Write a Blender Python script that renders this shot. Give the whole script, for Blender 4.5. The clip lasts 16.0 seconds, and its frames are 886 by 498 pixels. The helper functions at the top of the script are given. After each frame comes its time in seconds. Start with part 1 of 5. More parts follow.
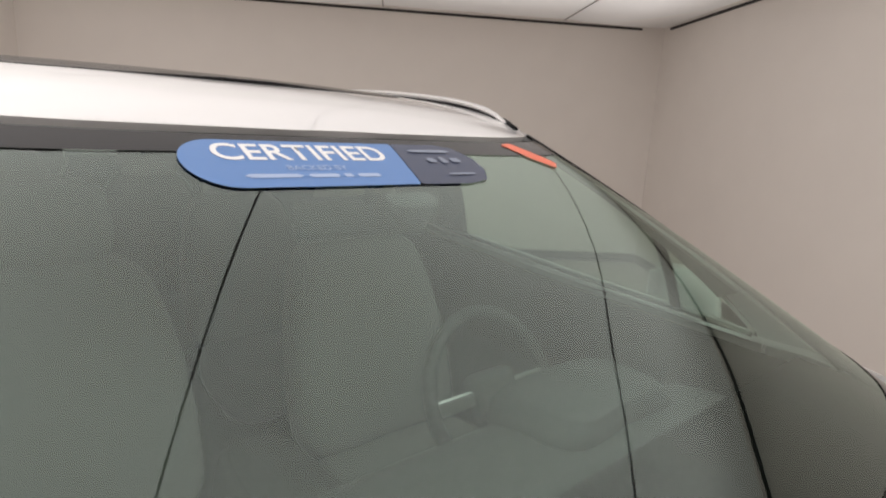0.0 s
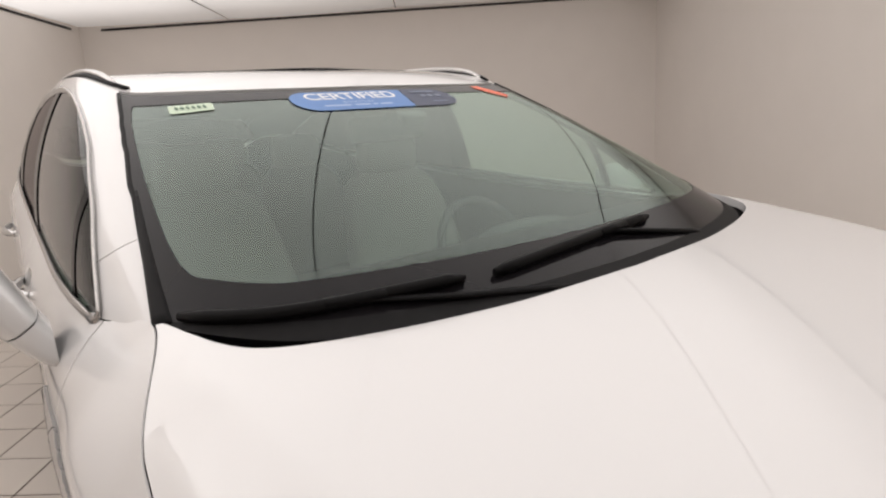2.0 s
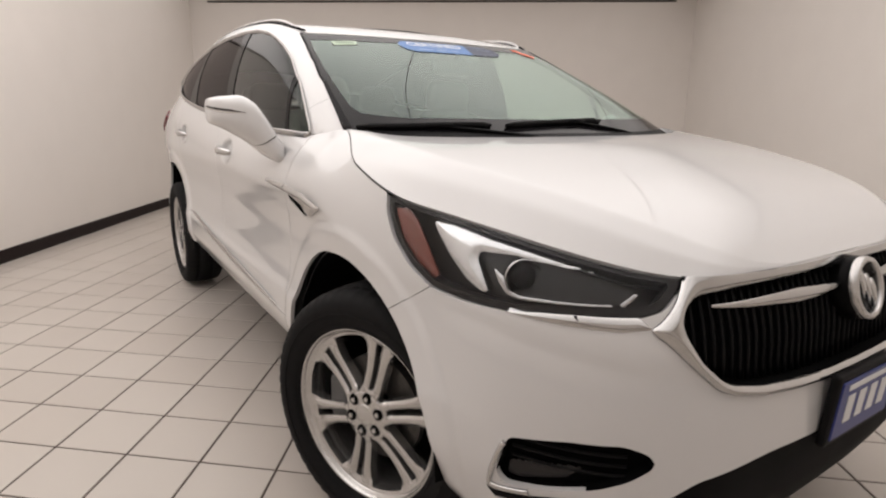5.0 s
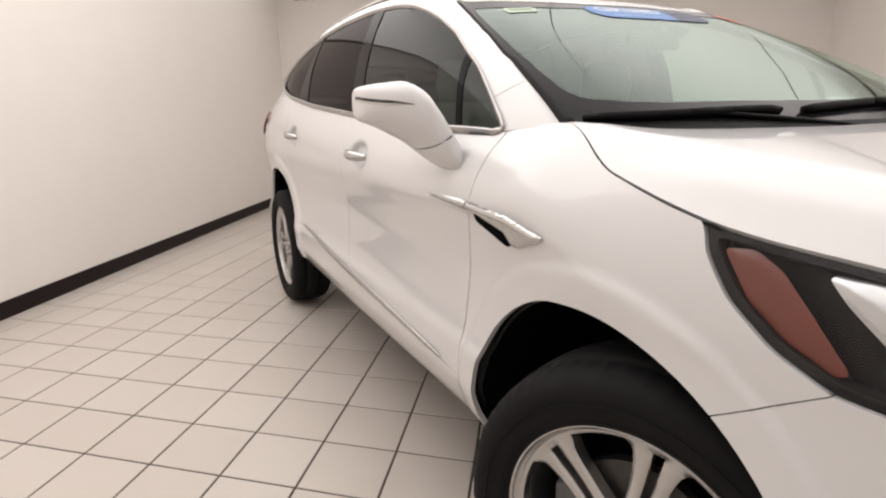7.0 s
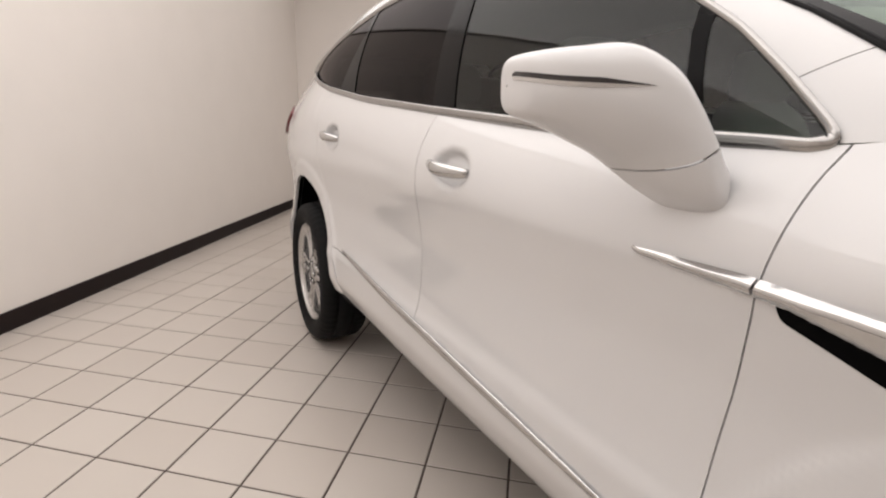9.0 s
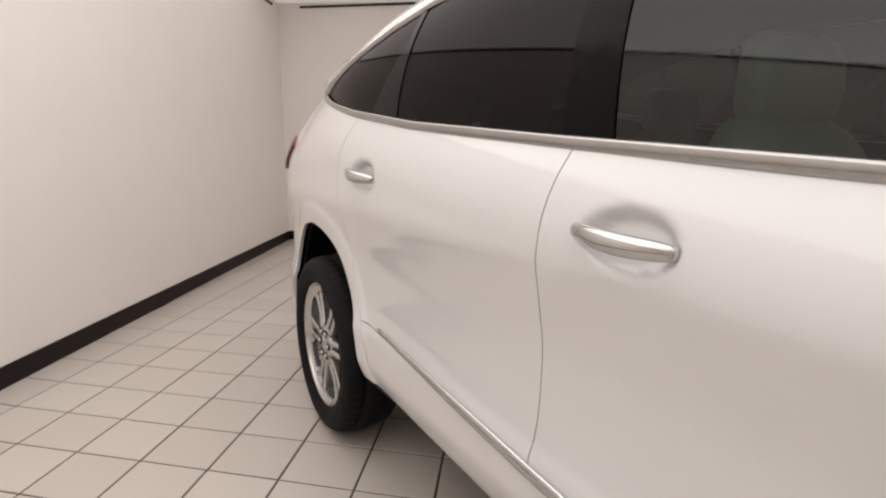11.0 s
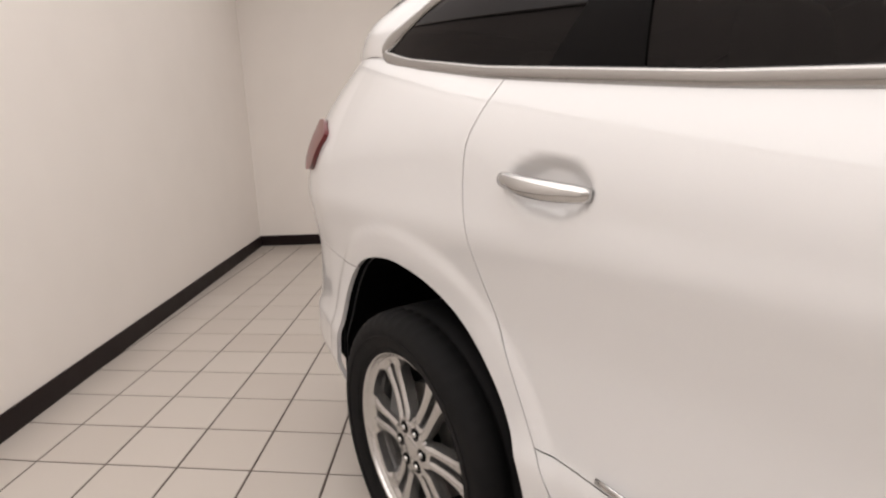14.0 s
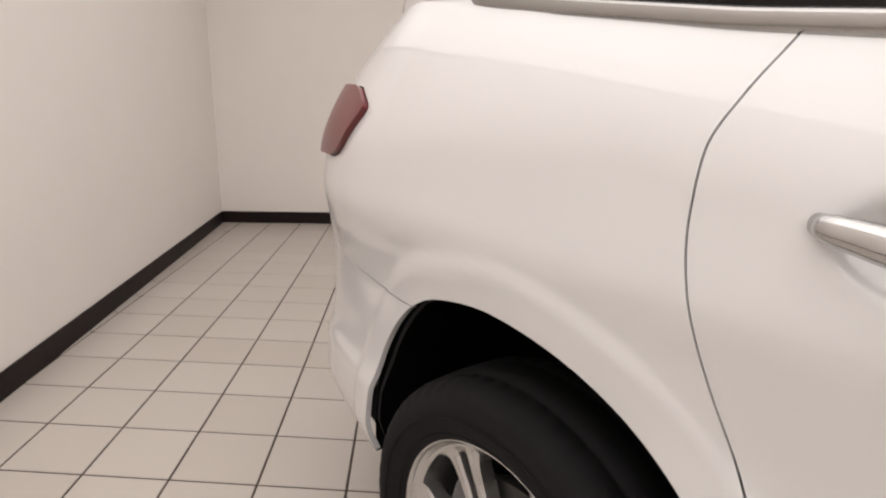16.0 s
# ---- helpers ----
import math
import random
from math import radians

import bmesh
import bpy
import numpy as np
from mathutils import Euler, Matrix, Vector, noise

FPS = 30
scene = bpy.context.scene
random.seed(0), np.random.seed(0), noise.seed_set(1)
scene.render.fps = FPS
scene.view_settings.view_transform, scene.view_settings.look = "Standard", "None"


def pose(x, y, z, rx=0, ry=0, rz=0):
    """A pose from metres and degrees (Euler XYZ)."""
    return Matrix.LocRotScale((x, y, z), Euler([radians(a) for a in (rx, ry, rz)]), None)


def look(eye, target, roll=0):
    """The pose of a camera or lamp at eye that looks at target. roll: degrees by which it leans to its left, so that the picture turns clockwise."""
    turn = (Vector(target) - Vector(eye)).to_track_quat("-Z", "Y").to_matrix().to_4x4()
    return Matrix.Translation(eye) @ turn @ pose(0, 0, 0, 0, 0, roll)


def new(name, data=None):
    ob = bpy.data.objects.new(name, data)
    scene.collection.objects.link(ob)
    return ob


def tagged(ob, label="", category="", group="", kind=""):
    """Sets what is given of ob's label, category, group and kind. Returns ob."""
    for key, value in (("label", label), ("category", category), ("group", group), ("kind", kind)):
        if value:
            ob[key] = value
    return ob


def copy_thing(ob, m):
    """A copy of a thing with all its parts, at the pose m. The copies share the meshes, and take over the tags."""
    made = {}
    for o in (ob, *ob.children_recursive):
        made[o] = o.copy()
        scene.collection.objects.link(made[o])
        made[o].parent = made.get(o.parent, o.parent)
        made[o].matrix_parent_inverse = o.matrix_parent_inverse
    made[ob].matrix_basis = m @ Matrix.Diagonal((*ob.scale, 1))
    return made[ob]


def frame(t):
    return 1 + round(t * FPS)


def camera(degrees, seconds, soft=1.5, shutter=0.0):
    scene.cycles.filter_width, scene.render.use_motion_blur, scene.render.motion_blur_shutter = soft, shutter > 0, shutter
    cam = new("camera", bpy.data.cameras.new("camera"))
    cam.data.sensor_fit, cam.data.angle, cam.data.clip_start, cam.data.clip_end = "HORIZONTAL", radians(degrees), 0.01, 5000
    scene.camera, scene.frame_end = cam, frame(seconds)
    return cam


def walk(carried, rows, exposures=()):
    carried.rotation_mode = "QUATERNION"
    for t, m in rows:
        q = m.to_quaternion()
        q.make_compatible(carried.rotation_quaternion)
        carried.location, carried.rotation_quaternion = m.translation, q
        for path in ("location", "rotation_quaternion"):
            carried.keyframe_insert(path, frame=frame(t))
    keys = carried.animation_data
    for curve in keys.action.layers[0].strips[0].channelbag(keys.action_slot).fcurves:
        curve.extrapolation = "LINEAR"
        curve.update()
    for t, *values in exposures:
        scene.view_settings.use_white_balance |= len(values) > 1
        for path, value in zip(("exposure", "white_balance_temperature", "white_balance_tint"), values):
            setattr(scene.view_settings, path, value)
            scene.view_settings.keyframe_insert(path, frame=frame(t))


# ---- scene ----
# ---------- camera ----------
cam = camera(75.4, 16.0, soft=2.2)
PATH = [
    (0, (2.710, 0.022, 1.599), (2.887, 1.968, 1.172), 3.44),
    (0.5, (2.711, -0.161, 1.587), (2.825, 1.776, 1.101), 1.53),
    (1, (2.763, -0.354, 1.558), (2.725, 1.581, 1.055), -0.88),
    (1.5, (2.796, -0.516, 1.521), (2.707, 1.425, 1.044), -3.18),
    (2, (2.775, -0.743, 1.468), (2.803, 1.207, 1.022), -3.97),
    (2.5, (2.752, -0.920, 1.435), (2.944, 1.023, 1.003), -1.35),
    (3, (2.787, -1.124, 1.394), (2.936, 0.833, 1.005), 0.68),
    (3.2, (2.791, -1.200, 1.395), (2.908, 0.759, 1.012), 1.36),
    (5.3, (2.757, -1.824, 1.221), (2.635, 0.113, 0.738), 0.56),
    (5.5, (2.683, -1.793, 1.213), (2.551, 0.140, 0.717), 0.72),
    (6, (2.529, -1.659, 1.219), (2.308, 0.267, 0.726), -1.17),
    (6.5, (2.396, -1.475, 1.201), (2.160, 0.456, 0.733), -1.40),
    (7, (2.290, -1.269, 1.224), (1.958, 0.647, 0.758), -1.42),
    (7.5, (2.151, -1.137, 1.215), (1.762, 0.768, 0.750), 0.23),
    (8, (2.029, -0.982, 1.229), (1.649, 0.932, 0.790), -0.43),
    (8.5, (1.926, -0.818, 1.206), (1.608, 1.105, 0.757), 0.28),
    (8.7, (1.886, -0.726, 1.202), (1.554, 1.193, 0.748), 0.51),
    (10.8, (1.475, -0.102, 1.211), (1.238, 1.849, 0.845), -0.01),
    (11, (1.423, -0.018, 1.219), (1.175, 1.933, 0.855), -0.12),
    (11.5, (1.285, 0.105, 1.216), (1.003, 2.045, 0.821), -0.93),
    (12, (1.175, 0.234, 1.213), (0.947, 2.176, 0.793), -1.47),
    (12.5, (1.096, 0.425, 1.203), (0.890, 2.363, 0.754), -1.42),
    (13, (1.011, 0.582, 1.211), (0.819, 2.527, 0.788), -1.16),
    (13.5, (0.890, 0.724, 1.226), (0.716, 2.669, 0.795), -1.98),
    (14, (0.791, 0.836, 1.221), (0.712, 2.790, 0.801), -2.26),
    (14.5, (0.721, 0.981, 1.217), (0.635, 2.925, 0.758), -1.85),
    (15, (0.661, 1.125, 1.229), (0.554, 3.062, 0.743), -0.29),
    (15.5, (0.568, 1.261, 1.225), (0.487, 3.192, 0.709), -0.15),
    (16, (0.490, 1.368, 1.232), (0.568, 3.300, 0.722), 1.23),
]
EXPOSURES = ((0.0, -0.72), (0.5, -0.48), (1.0, -0.38), (1.5, -0.42), (2.0, -0.67), (2.5, -1.00), (3.0, -1.23), (5.5, -0.36), (6.0, -0.28), (7.0, -0.28), (7.5, -0.34), (8.5, -0.42), (11.0, -0.43), (12.5, -0.37), (16.0, -0.32))
walk(cam, [(t, look(eye, target, roll)) for t, eye, target, roll in PATH], EXPOSURES)

# ---------- world and light ----------
ROOM_X1, ROOM_Y0, ROOM_Y1, ROOM_Z = 5.82, -3.9, 6.98, 2.84


def west(y):
    """The west wall's face: it stands a little out of square."""
    return -1.466 + 0.0725 * (ROOM_Y1 - y)


world = bpy.data.worlds.new("studio_world")
scene.world = world
world.use_nodes = True
world.node_tree.nodes["Background"].inputs[0].default_value = (0.9, 0.87, 0.84, 1)
world.node_tree.nodes["Background"].inputs[1].default_value = 0.05
CANOPY_GLOW, GLOW_BACK, CANOPY_TINT = 2.0, 0.39, (1.0, 0.956, 0.940, 1)


# ---------- materials ----------
def material(name, base, rough=0.5, metal=0.0, **more):
    """A principled material. more: inputs by their names with _ for a space."""
    mat = bpy.data.materials.new(name)
    mat.use_nodes = True
    bsdf = mat.node_tree.nodes["Principled BSDF"]
    bsdf.inputs["Base Color"].default_value = (*base, 1)
    bsdf.inputs["Roughness"].default_value = rough
    bsdf.inputs["Metallic"].default_value = metal
    for key, value in more.items():
        bsdf.inputs[key.replace("_", " ")].default_value = value
    return mat


def grain(mat, scale, amount, bump=0.0, distance=0.002, detail=4.0, rough=0.0):
    """Uneven tone, gloss and relief on a material, in object space."""
    nodes, links = mat.node_tree.nodes, mat.node_tree.links
    bsdf = nodes["Principled BSDF"]
    place = nodes.new("ShaderNodeTexCoord")
    tex = nodes.new("ShaderNodeTexNoise")
    tex.inputs["Scale"].default_value, tex.inputs["Detail"].default_value = scale, detail
    links.new(place.outputs["Object"], tex.inputs["Vector"])
    base = tuple(bsdf.inputs["Base Color"].default_value)
    if amount:
        mix = nodes.new("ShaderNodeMix")
        mix.data_type = "RGBA"
        mix.inputs[6].default_value = tuple(c * (1 - amount) for c in base[:3]) + (1,)
        mix.inputs[7].default_value = tuple(min(1, c * (1 + amount)) for c in base[:3]) + (1,)
        links.new(tex.outputs["Fac"], mix.inputs[0])
        links.new(mix.outputs[2], bsdf.inputs["Base Color"])
    if rough:
        span = nodes.new("ShaderNodeMapRange")
        r = bsdf.inputs["Roughness"].default_value
        span.inputs[3].default_value, span.inputs[4].default_value = max(0, r - rough), min(1, r + rough)
        links.new(tex.outputs["Fac"], span.inputs[0])
        links.new(span.outputs[0], bsdf.inputs["Roughness"])
    if bump:
        rise = nodes.new("ShaderNodeBump")
        rise.inputs["Strength"].default_value, rise.inputs["Distance"].default_value = bump, distance
        links.new(tex.outputs["Fac"], rise.inputs["Height"])
        links.new(rise.outputs["Normal"], bsdf.inputs["Normal"])
    return mat


M_PAINT = material("white_car_paint", (0.66, 0.652, 0.652), 0.34, Coat_Weight=1.0, Coat_Roughness=0.02)
M_CHROME = grain(material("chrome", (0.55, 0.545, 0.54), 0.13, 1.0), 30, 0.0, rough=0.05)
M_BLACK = grain(material("black_plastic", (0.007, 0.0066, 0.007), 0.55, Specular_IOR_Level=0.12), 60, 0.3, 0.15, 0.001)
M_GLOSS_BLACK = material("gloss_black", (0.004, 0.0036, 0.0038), 0.16, Specular_IOR_Level=0.06)
M_LAMP_GREY = material("lamp_bowl_grey", (0.03, 0.029, 0.029), 0.35, Specular_IOR_Level=0.3)
M_SATIN = grain(material("satin_chrome", (0.42, 0.41, 0.40), 0.2, 1.0), 30, 0.0, rough=0.05)
M_DARK = material("dark_cavity", (0.003, 0.003, 0.0032), 0.95, Specular_IOR_Level=0.05)
M_RUBBER = grain(material("tyre_rubber", (0.0045, 0.0042, 0.0045), 0.8, Specular_IOR_Level=0.25), 40, 0.35, 0.2, 0.001, rough=0.1)
M_ALLOY = grain(material("silver_alloy", (0.57, 0.56, 0.55), 0.24, 0.9), 25, 0.05, rough=0.06)
M_WALL = grain(material("cream_wall_paint", (0.86, 0.812, 0.768), 0.6), 3, 0.03, 0.08, 0.003, 6)
M_BASE = grain(material("dark_brown_vinyl", (0.0105, 0.0050, 0.0050), 0.5, Specular_IOR_Level=0.22), 12, 0.25, rough=0.08)
M_GROUT = grain(material("dark_grout", (0.070, 0.052, 0.044), 0.9), 60, 0.35, 0.4, 0.002)


def glass(name, tint, rough=0.0, steep=5.0, least=0.035, sheen=(1.0, 1.0, 1.0)):
    """Thin tinted glass: what passes it is coloured, what falls on it is mirrored by its gloss."""
    mat = bpy.data.materials.new(name)
    mat.use_nodes = True
    nodes, links = mat.node_tree.nodes, mat.node_tree.links
    nodes.remove(nodes["Principled BSDF"])
    clear, gloss, mix, edge = (nodes.new(n) for n in ("ShaderNodeBsdfTransparent", "ShaderNodeBsdfGlossy", "ShaderNodeMixShader", "ShaderNodeLayerWeight"))
    power, span = nodes.new("ShaderNodeMath"), nodes.new("ShaderNodeMapRange")
    power.operation, power.inputs[1].default_value = "POWER", steep
    span.inputs[3].default_value, span.inputs[4].default_value = least, 1.0
    edge.inputs["Blend"].default_value = 0.5
    clear.inputs[0].default_value = (*tint, 1)
    gloss.inputs["Roughness"].default_value = rough
    gloss.inputs["Color"].default_value = (*sheen, 1)
    links.new(edge.outputs["Facing"], power.inputs[0])
    links.new(power.outputs[0], span.inputs[0])
    links.new(span.outputs[0], mix.inputs[0])
    links.new(clear.outputs[0], mix.inputs[1])
    links.new(gloss.outputs[0], mix.inputs[2])
    links.new(mix.outputs[0], nodes["Material Output"].inputs["Surface"])
    return mat


M_SCREEN = glass("windscreen_glass", (0.79, 0.93, 0.855), steep=4.2, least=0.080, sheen=(0.88, 1.0, 0.94))
M_SIDE = glass("side_glass", (0.37, 0.45, 0.40), steep=6.5)
M_PRIVACY = glass("privacy_glass", (0.03, 0.028, 0.029), steep=6.5, sheen=(0.52, 0.49, 0.49))


# ---------- mesh helpers ----------
def mesh_of(name, verts, faces, smooth=True):
    data = bpy.data.meshes.new(name)
    data.from_pydata([tuple(map(float, v)) for v in verts], [], [tuple(map(int, f)) for f in faces])
    if smooth:
        data.polygons.foreach_set("use_smooth", [True] * len(data.polygons))
    data.update()
    return data


def part(name, bm, mat, parent=None, label="", smooth=False):
    """Links a bmesh, or a finished mesh, as one object under a thing or a part."""
    if isinstance(bm, bmesh.types.BMesh):
        data = bpy.data.meshes.new(name)
        if smooth:
            for f in bm.faces:
                f.smooth = True
        bm.to_mesh(data)
        bm.free()
    else:
        data = bm
    if mat:
        data.materials.append(mat)
    ob = new(name, data)
    ob.parent = parent
    return tagged(ob, label=label)


def box(x0, x1, y0, y1, z0, z1, bevel=0.0, bm=None, segments=2):
    bm = bm or bmesh.new()
    made = bmesh.ops.create_cube(bm, size=1.0)["verts"]
    for v in made:
        v.co = Vector(((x0 + x1) / 2 + v.co.x * (x1 - x0), (y0 + y1) / 2 + v.co.y * (y1 - y0), (z0 + z1) / 2 + v.co.z * (z1 - z0)))
    if bevel:
        edges = list({e for v in made for e in v.link_edges})
        bmesh.ops.bevel(bm, geom=edges, offset=bevel, segments=segments, affect="EDGES", profile=0.5)
    return bm


def pchip(xs, ys, x):
    """A smooth curve through the knots that never overshoots them."""
    xs, ys, x = np.asarray(xs, float), np.asarray(ys, float), np.asarray(x, float)
    h, d = np.diff(xs), np.diff(ys) / np.diff(xs)
    m = np.zeros_like(ys)
    w1, w2 = 2 * h[1:] + h[:-1], h[1:] + 2 * h[:-1]
    same = d[:-1] * d[1:] > 0
    with np.errstate(divide="ignore", invalid="ignore"):
        m[1:-1] = np.where(same, (w1 + w2) / (w1 / d[:-1] + w2 / d[1:]), 0)
    m[0], m[-1] = d[0], d[-1]
    i = np.clip(np.searchsorted(xs, x) - 1, 0, len(h) - 1)
    t = np.clip((x - xs[i]) / h[i], 0, 1)
    return ys[i] * (1 + 2 * t) * (1 - t) ** 2 + m[i] * h[i] * t * (1 - t) ** 2 + ys[i + 1] * t * t * (3 - 2 * t) + m[i + 1] * h[i] * t * t * (t - 1)


def flow(xs, ys, x):
    """A smooth curve through the knots (Catmull-Rom)."""
    xs, ys, x = np.asarray(xs, float), np.asarray(ys, float), np.asarray(x, float)
    m = np.gradient(ys, xs)
    h = np.diff(xs)
    i = np.clip(np.searchsorted(xs, x) - 1, 0, len(h) - 1)
    t = np.clip((x - xs[i]) / h[i], 0, 1)
    return ys[i] * (1 + 2 * t) * (1 - t) ** 2 + m[i] * h[i] * t * (1 - t) ** 2 + ys[i + 1] * t * t * (3 - 2 * t) + m[i + 1] * h[i] * t * t * (t - 1)


def inside(poly, p, q):
    """Distance to a closed outline in two coordinates; below zero inside."""
    poly = np.asarray(poly, float)
    p, q = np.asarray(p, float), np.asarray(q, float)
    best, odd = np.full(p.shape, 1e9), np.zeros(p.shape, bool)
    for (x0, y0), (x1, y1) in zip(poly, np.roll(poly, -1, 0)):
        dx, dy = x1 - x0, y1 - y0
        t = np.clip(((p - x0) * dx + (q - y0) * dy) / (dx * dx + dy * dy + 1e-12), 0, 1)
        best = np.minimum(best, np.hypot(p - x0 - t * dx, q - y0 - t * dy))
        if dy:
            odd ^= ((y0 > q) != (y1 > q)) & (p < x0 + (q - y0) * dx / dy)
    return np.where(odd, -best, best)


def rounded(poly, r=0.02, steps=5):
    """An outline with its corners rounded."""
    out, n = [], len(poly)
    for i in range(n):
        a, b, c = (np.array(poly[(i + k) % n], float) for k in (-1, 0, 1))
        la, lc = np.linalg.norm(a - b), np.linalg.norm(c - b)
        k = min(r, 0.45 * la, 0.45 * lc)
        p, q = b + (a - b) / la * k, b + (c - b) / lc * k
        for s in np.linspace(0, 1, steps):
            out.append(tuple((1 - s) ** 2 * p + 2 * s * (1 - s) * b + s * s * q))
    return out


class Sheet:
    """A surface as points with their two own coordinates (columns x, y, z, s, v) and polygons, which outlines cut."""

    def __init__(self, pts, faces):
        self.pts, self.faces = np.asarray(pts, float), faces

    @classmethod
    def grid(cls, arr):
        n, m = arr.shape[:2]
        faces = [(i * m + j, i * m + j + 1, (i + 1) * m + j + 1, (i + 1) * m + j) for i in range(n - 1) for j in range(m - 1)]
        return cls(arr.reshape(-1, arr.shape[2]), faces)

    def split(self, values):
        """The sheet where values are below zero, and the rest."""
        pts, val = [tuple(p) for p in self.pts], np.asarray(values, float).copy()
        val[np.abs(val) < 1e-5] = 1e-5
        made, low, high = {}, [], []
        neg = val < 0
        for f in self.faces:
            k = sum(bool(neg[i]) for i in f)
            if k == len(f):
                low.append(f)
            elif k == 0:
                high.append(f)
            else:
                a, b = [], []
                for i, j in zip(f, (*f[1:], f[0])):
                    (a if neg[i] else b).append(i)
                    if neg[i] != neg[j]:
                        key = (min(i, j), max(i, j))
                        if key not in made:
                            t = val[i] / (val[i] - val[j])
                            made[key] = len(pts)
                            pts.append(tuple(self.pts[i] + t * (self.pts[j] - self.pts[i])))
                        a.append(made[key])
                        b.append(made[key])
                if len(a) > 2:
                    low.append(tuple(a))
                if len(b) > 2:
                    high.append(tuple(b))
        pts = np.array(pts)
        return Sheet(pts, low).packed(), Sheet(pts, high).packed()

    def packed(self):
        used = sorted({i for f in self.faces for i in f})
        to = {i: n for n, i in enumerate(used)}
        return Sheet(self.pts[used] if used else np.zeros((0, self.pts.shape[1])), [tuple(to[i] for i in f) for f in self.faces])

    def main(self):
        """The largest connected piece alone."""
        root = list(range(len(self.pts)))

        def find(i):
            while root[i] != i:
                root[i] = root[root[i]]
                i = root[i]
            return i

        for f in self.faces:
            for i in f[1:]:
                root[find(i)] = find(f[0])
        count = {}
        for f in self.faces:
            r = find(f[0])
            count[r] = count.get(r, 0) + 1
        best = max(count, key=count.get)
        return Sheet(self.pts, [f for f in self.faces if find(f[0]) == best]).packed()

    def keep(self, values):
        return self.split(values)[0]

    def mesh(self, name, flip=False, lip=0.0, mirror=False, inward=None):
        """The sheet as a mesh, with its rim turned inwards by lip."""
        bm = bmesh.new()
        sign = -1 if mirror else 1
        vs = [bm.verts.new((sign * p[0], p[1], p[2])) for p in self.pts]
        for f in self.faces:
            f = f[::-1] if flip != mirror else f
            try:
                bm.faces.new([vs[i] for i in f]).smooth = True
            except ValueError:
                pass
        bmesh.ops.remove_doubles(bm, verts=bm.verts, dist=0.0002)
        bm.normal_update()
        if lip:
            rim = [e for e in bm.edges if e.is_boundary]
            way = {v: v.normal.copy() for e in rim for v in e.verts}
            for e in rim:
                e.smooth = False
            got = bmesh.ops.extrude_edge_only(bm, edges=rim)
            new_verts = [g for g in got["geom"] if isinstance(g, bmesh.types.BMVert)]
            old = {tuple(round(c, 6) for c in v.co): n for v, n in way.items()}
            for v in new_verts:
                v.co -= (Vector((sign * inward[0], *inward[1:])) if inward else old[tuple(round(c, 6) for c in v.co)]) * lip
            for f in (g for g in got["geom"] if isinstance(g, bmesh.types.BMFace)):
                f.smooth = True
        data = bpy.data.meshes.new(name)
        bm.to_mesh(data)
        bm.free()
        return data


def lathe(profile, steps=48, axis="x"):
    """Turns a profile of (radius, place along the axis) round the axis."""
    bm = bmesh.new()
    rings = []
    for r, h in profile:
        ring = []
        for k in range(steps):
            a = 2 * math.pi * k / steps
            p = (h, r * math.cos(a), r * math.sin(a)) if axis == "x" else (r * math.cos(a), r * math.sin(a), h)
            ring.append(bm.verts.new(p))
        rings.append(ring)
    for a, b in zip(rings, rings[1:]):
        for k in range(steps):
            bm.faces.new((a[k], a[(k + 1) % steps], b[(k + 1) % steps], b[k]))
    return bm


def tube(points, radius, steps=8, flat=1.0, up=(0, 0, 1), closed=False, bm=None):
    """A bar along points; radius one number or one for each; flat squeezes it along up."""
    bm = bm or bmesh.new()
    pts = [Vector(p) for p in points]
    radii = radius if hasattr(radius, "__len__") else [radius] * len(pts)
    rings = []
    for i, p in enumerate(pts):
        d = (pts[(i + 1) % len(pts)] - pts[i - 1]) if closed else (pts[min(i + 1, len(pts) - 1)] - pts[max(i - 1, 0)])
        d.normalize()
        side = d.cross(Vector(up))
        side = side.normalized() if side.length > 1e-5 else Vector((1, 0, 0))
        top = side.cross(d)
        rings.append([bm.verts.new(p + float(radii[i]) * (math.cos(a) * side + flat * math.sin(a) * top)) for a in (2 * math.pi * k / steps for k in range(steps))])
    pairs = list(zip(rings, rings[1:])) + ([(rings[-1], rings[0])] if closed else [])
    for a, b in pairs:
        for k in range(steps):
            f = bm.faces.new((a[k], a[(k + 1) % steps], b[(k + 1) % steps], b[k]))
            f.smooth = True
    if not closed:
        bm.faces.new(rings[0][::-1])
        bm.faces.new(rings[-1])
    bmesh.ops.recalc_face_normals(bm, faces=bm.faces)
    return bm


# ---------- the room ----------
def slab(a0, b0, a1, b1, y0, y1, z0, z1, bevel=0.0):
    """An upright slab whose two long faces run from x = a0 and b0 at y0 to a1 and b1 at y1."""
    bm = box(0, 1, 0, 1, z0, z1)
    for v in bm.verts:
        u, w = v.co.x, v.co.y
        v.co.x, v.co.y = (a0 + (b0 - a0) * u) * (1 - w) + (a1 + (b1 - a1) * u) * w, y0 + (y1 - y0) * w
    if bevel:
        bmesh.ops.bevel(bm, geom=list(bm.edges), offset=bevel, segments=2, affect="EDGES", profile=0.5)
    return bm


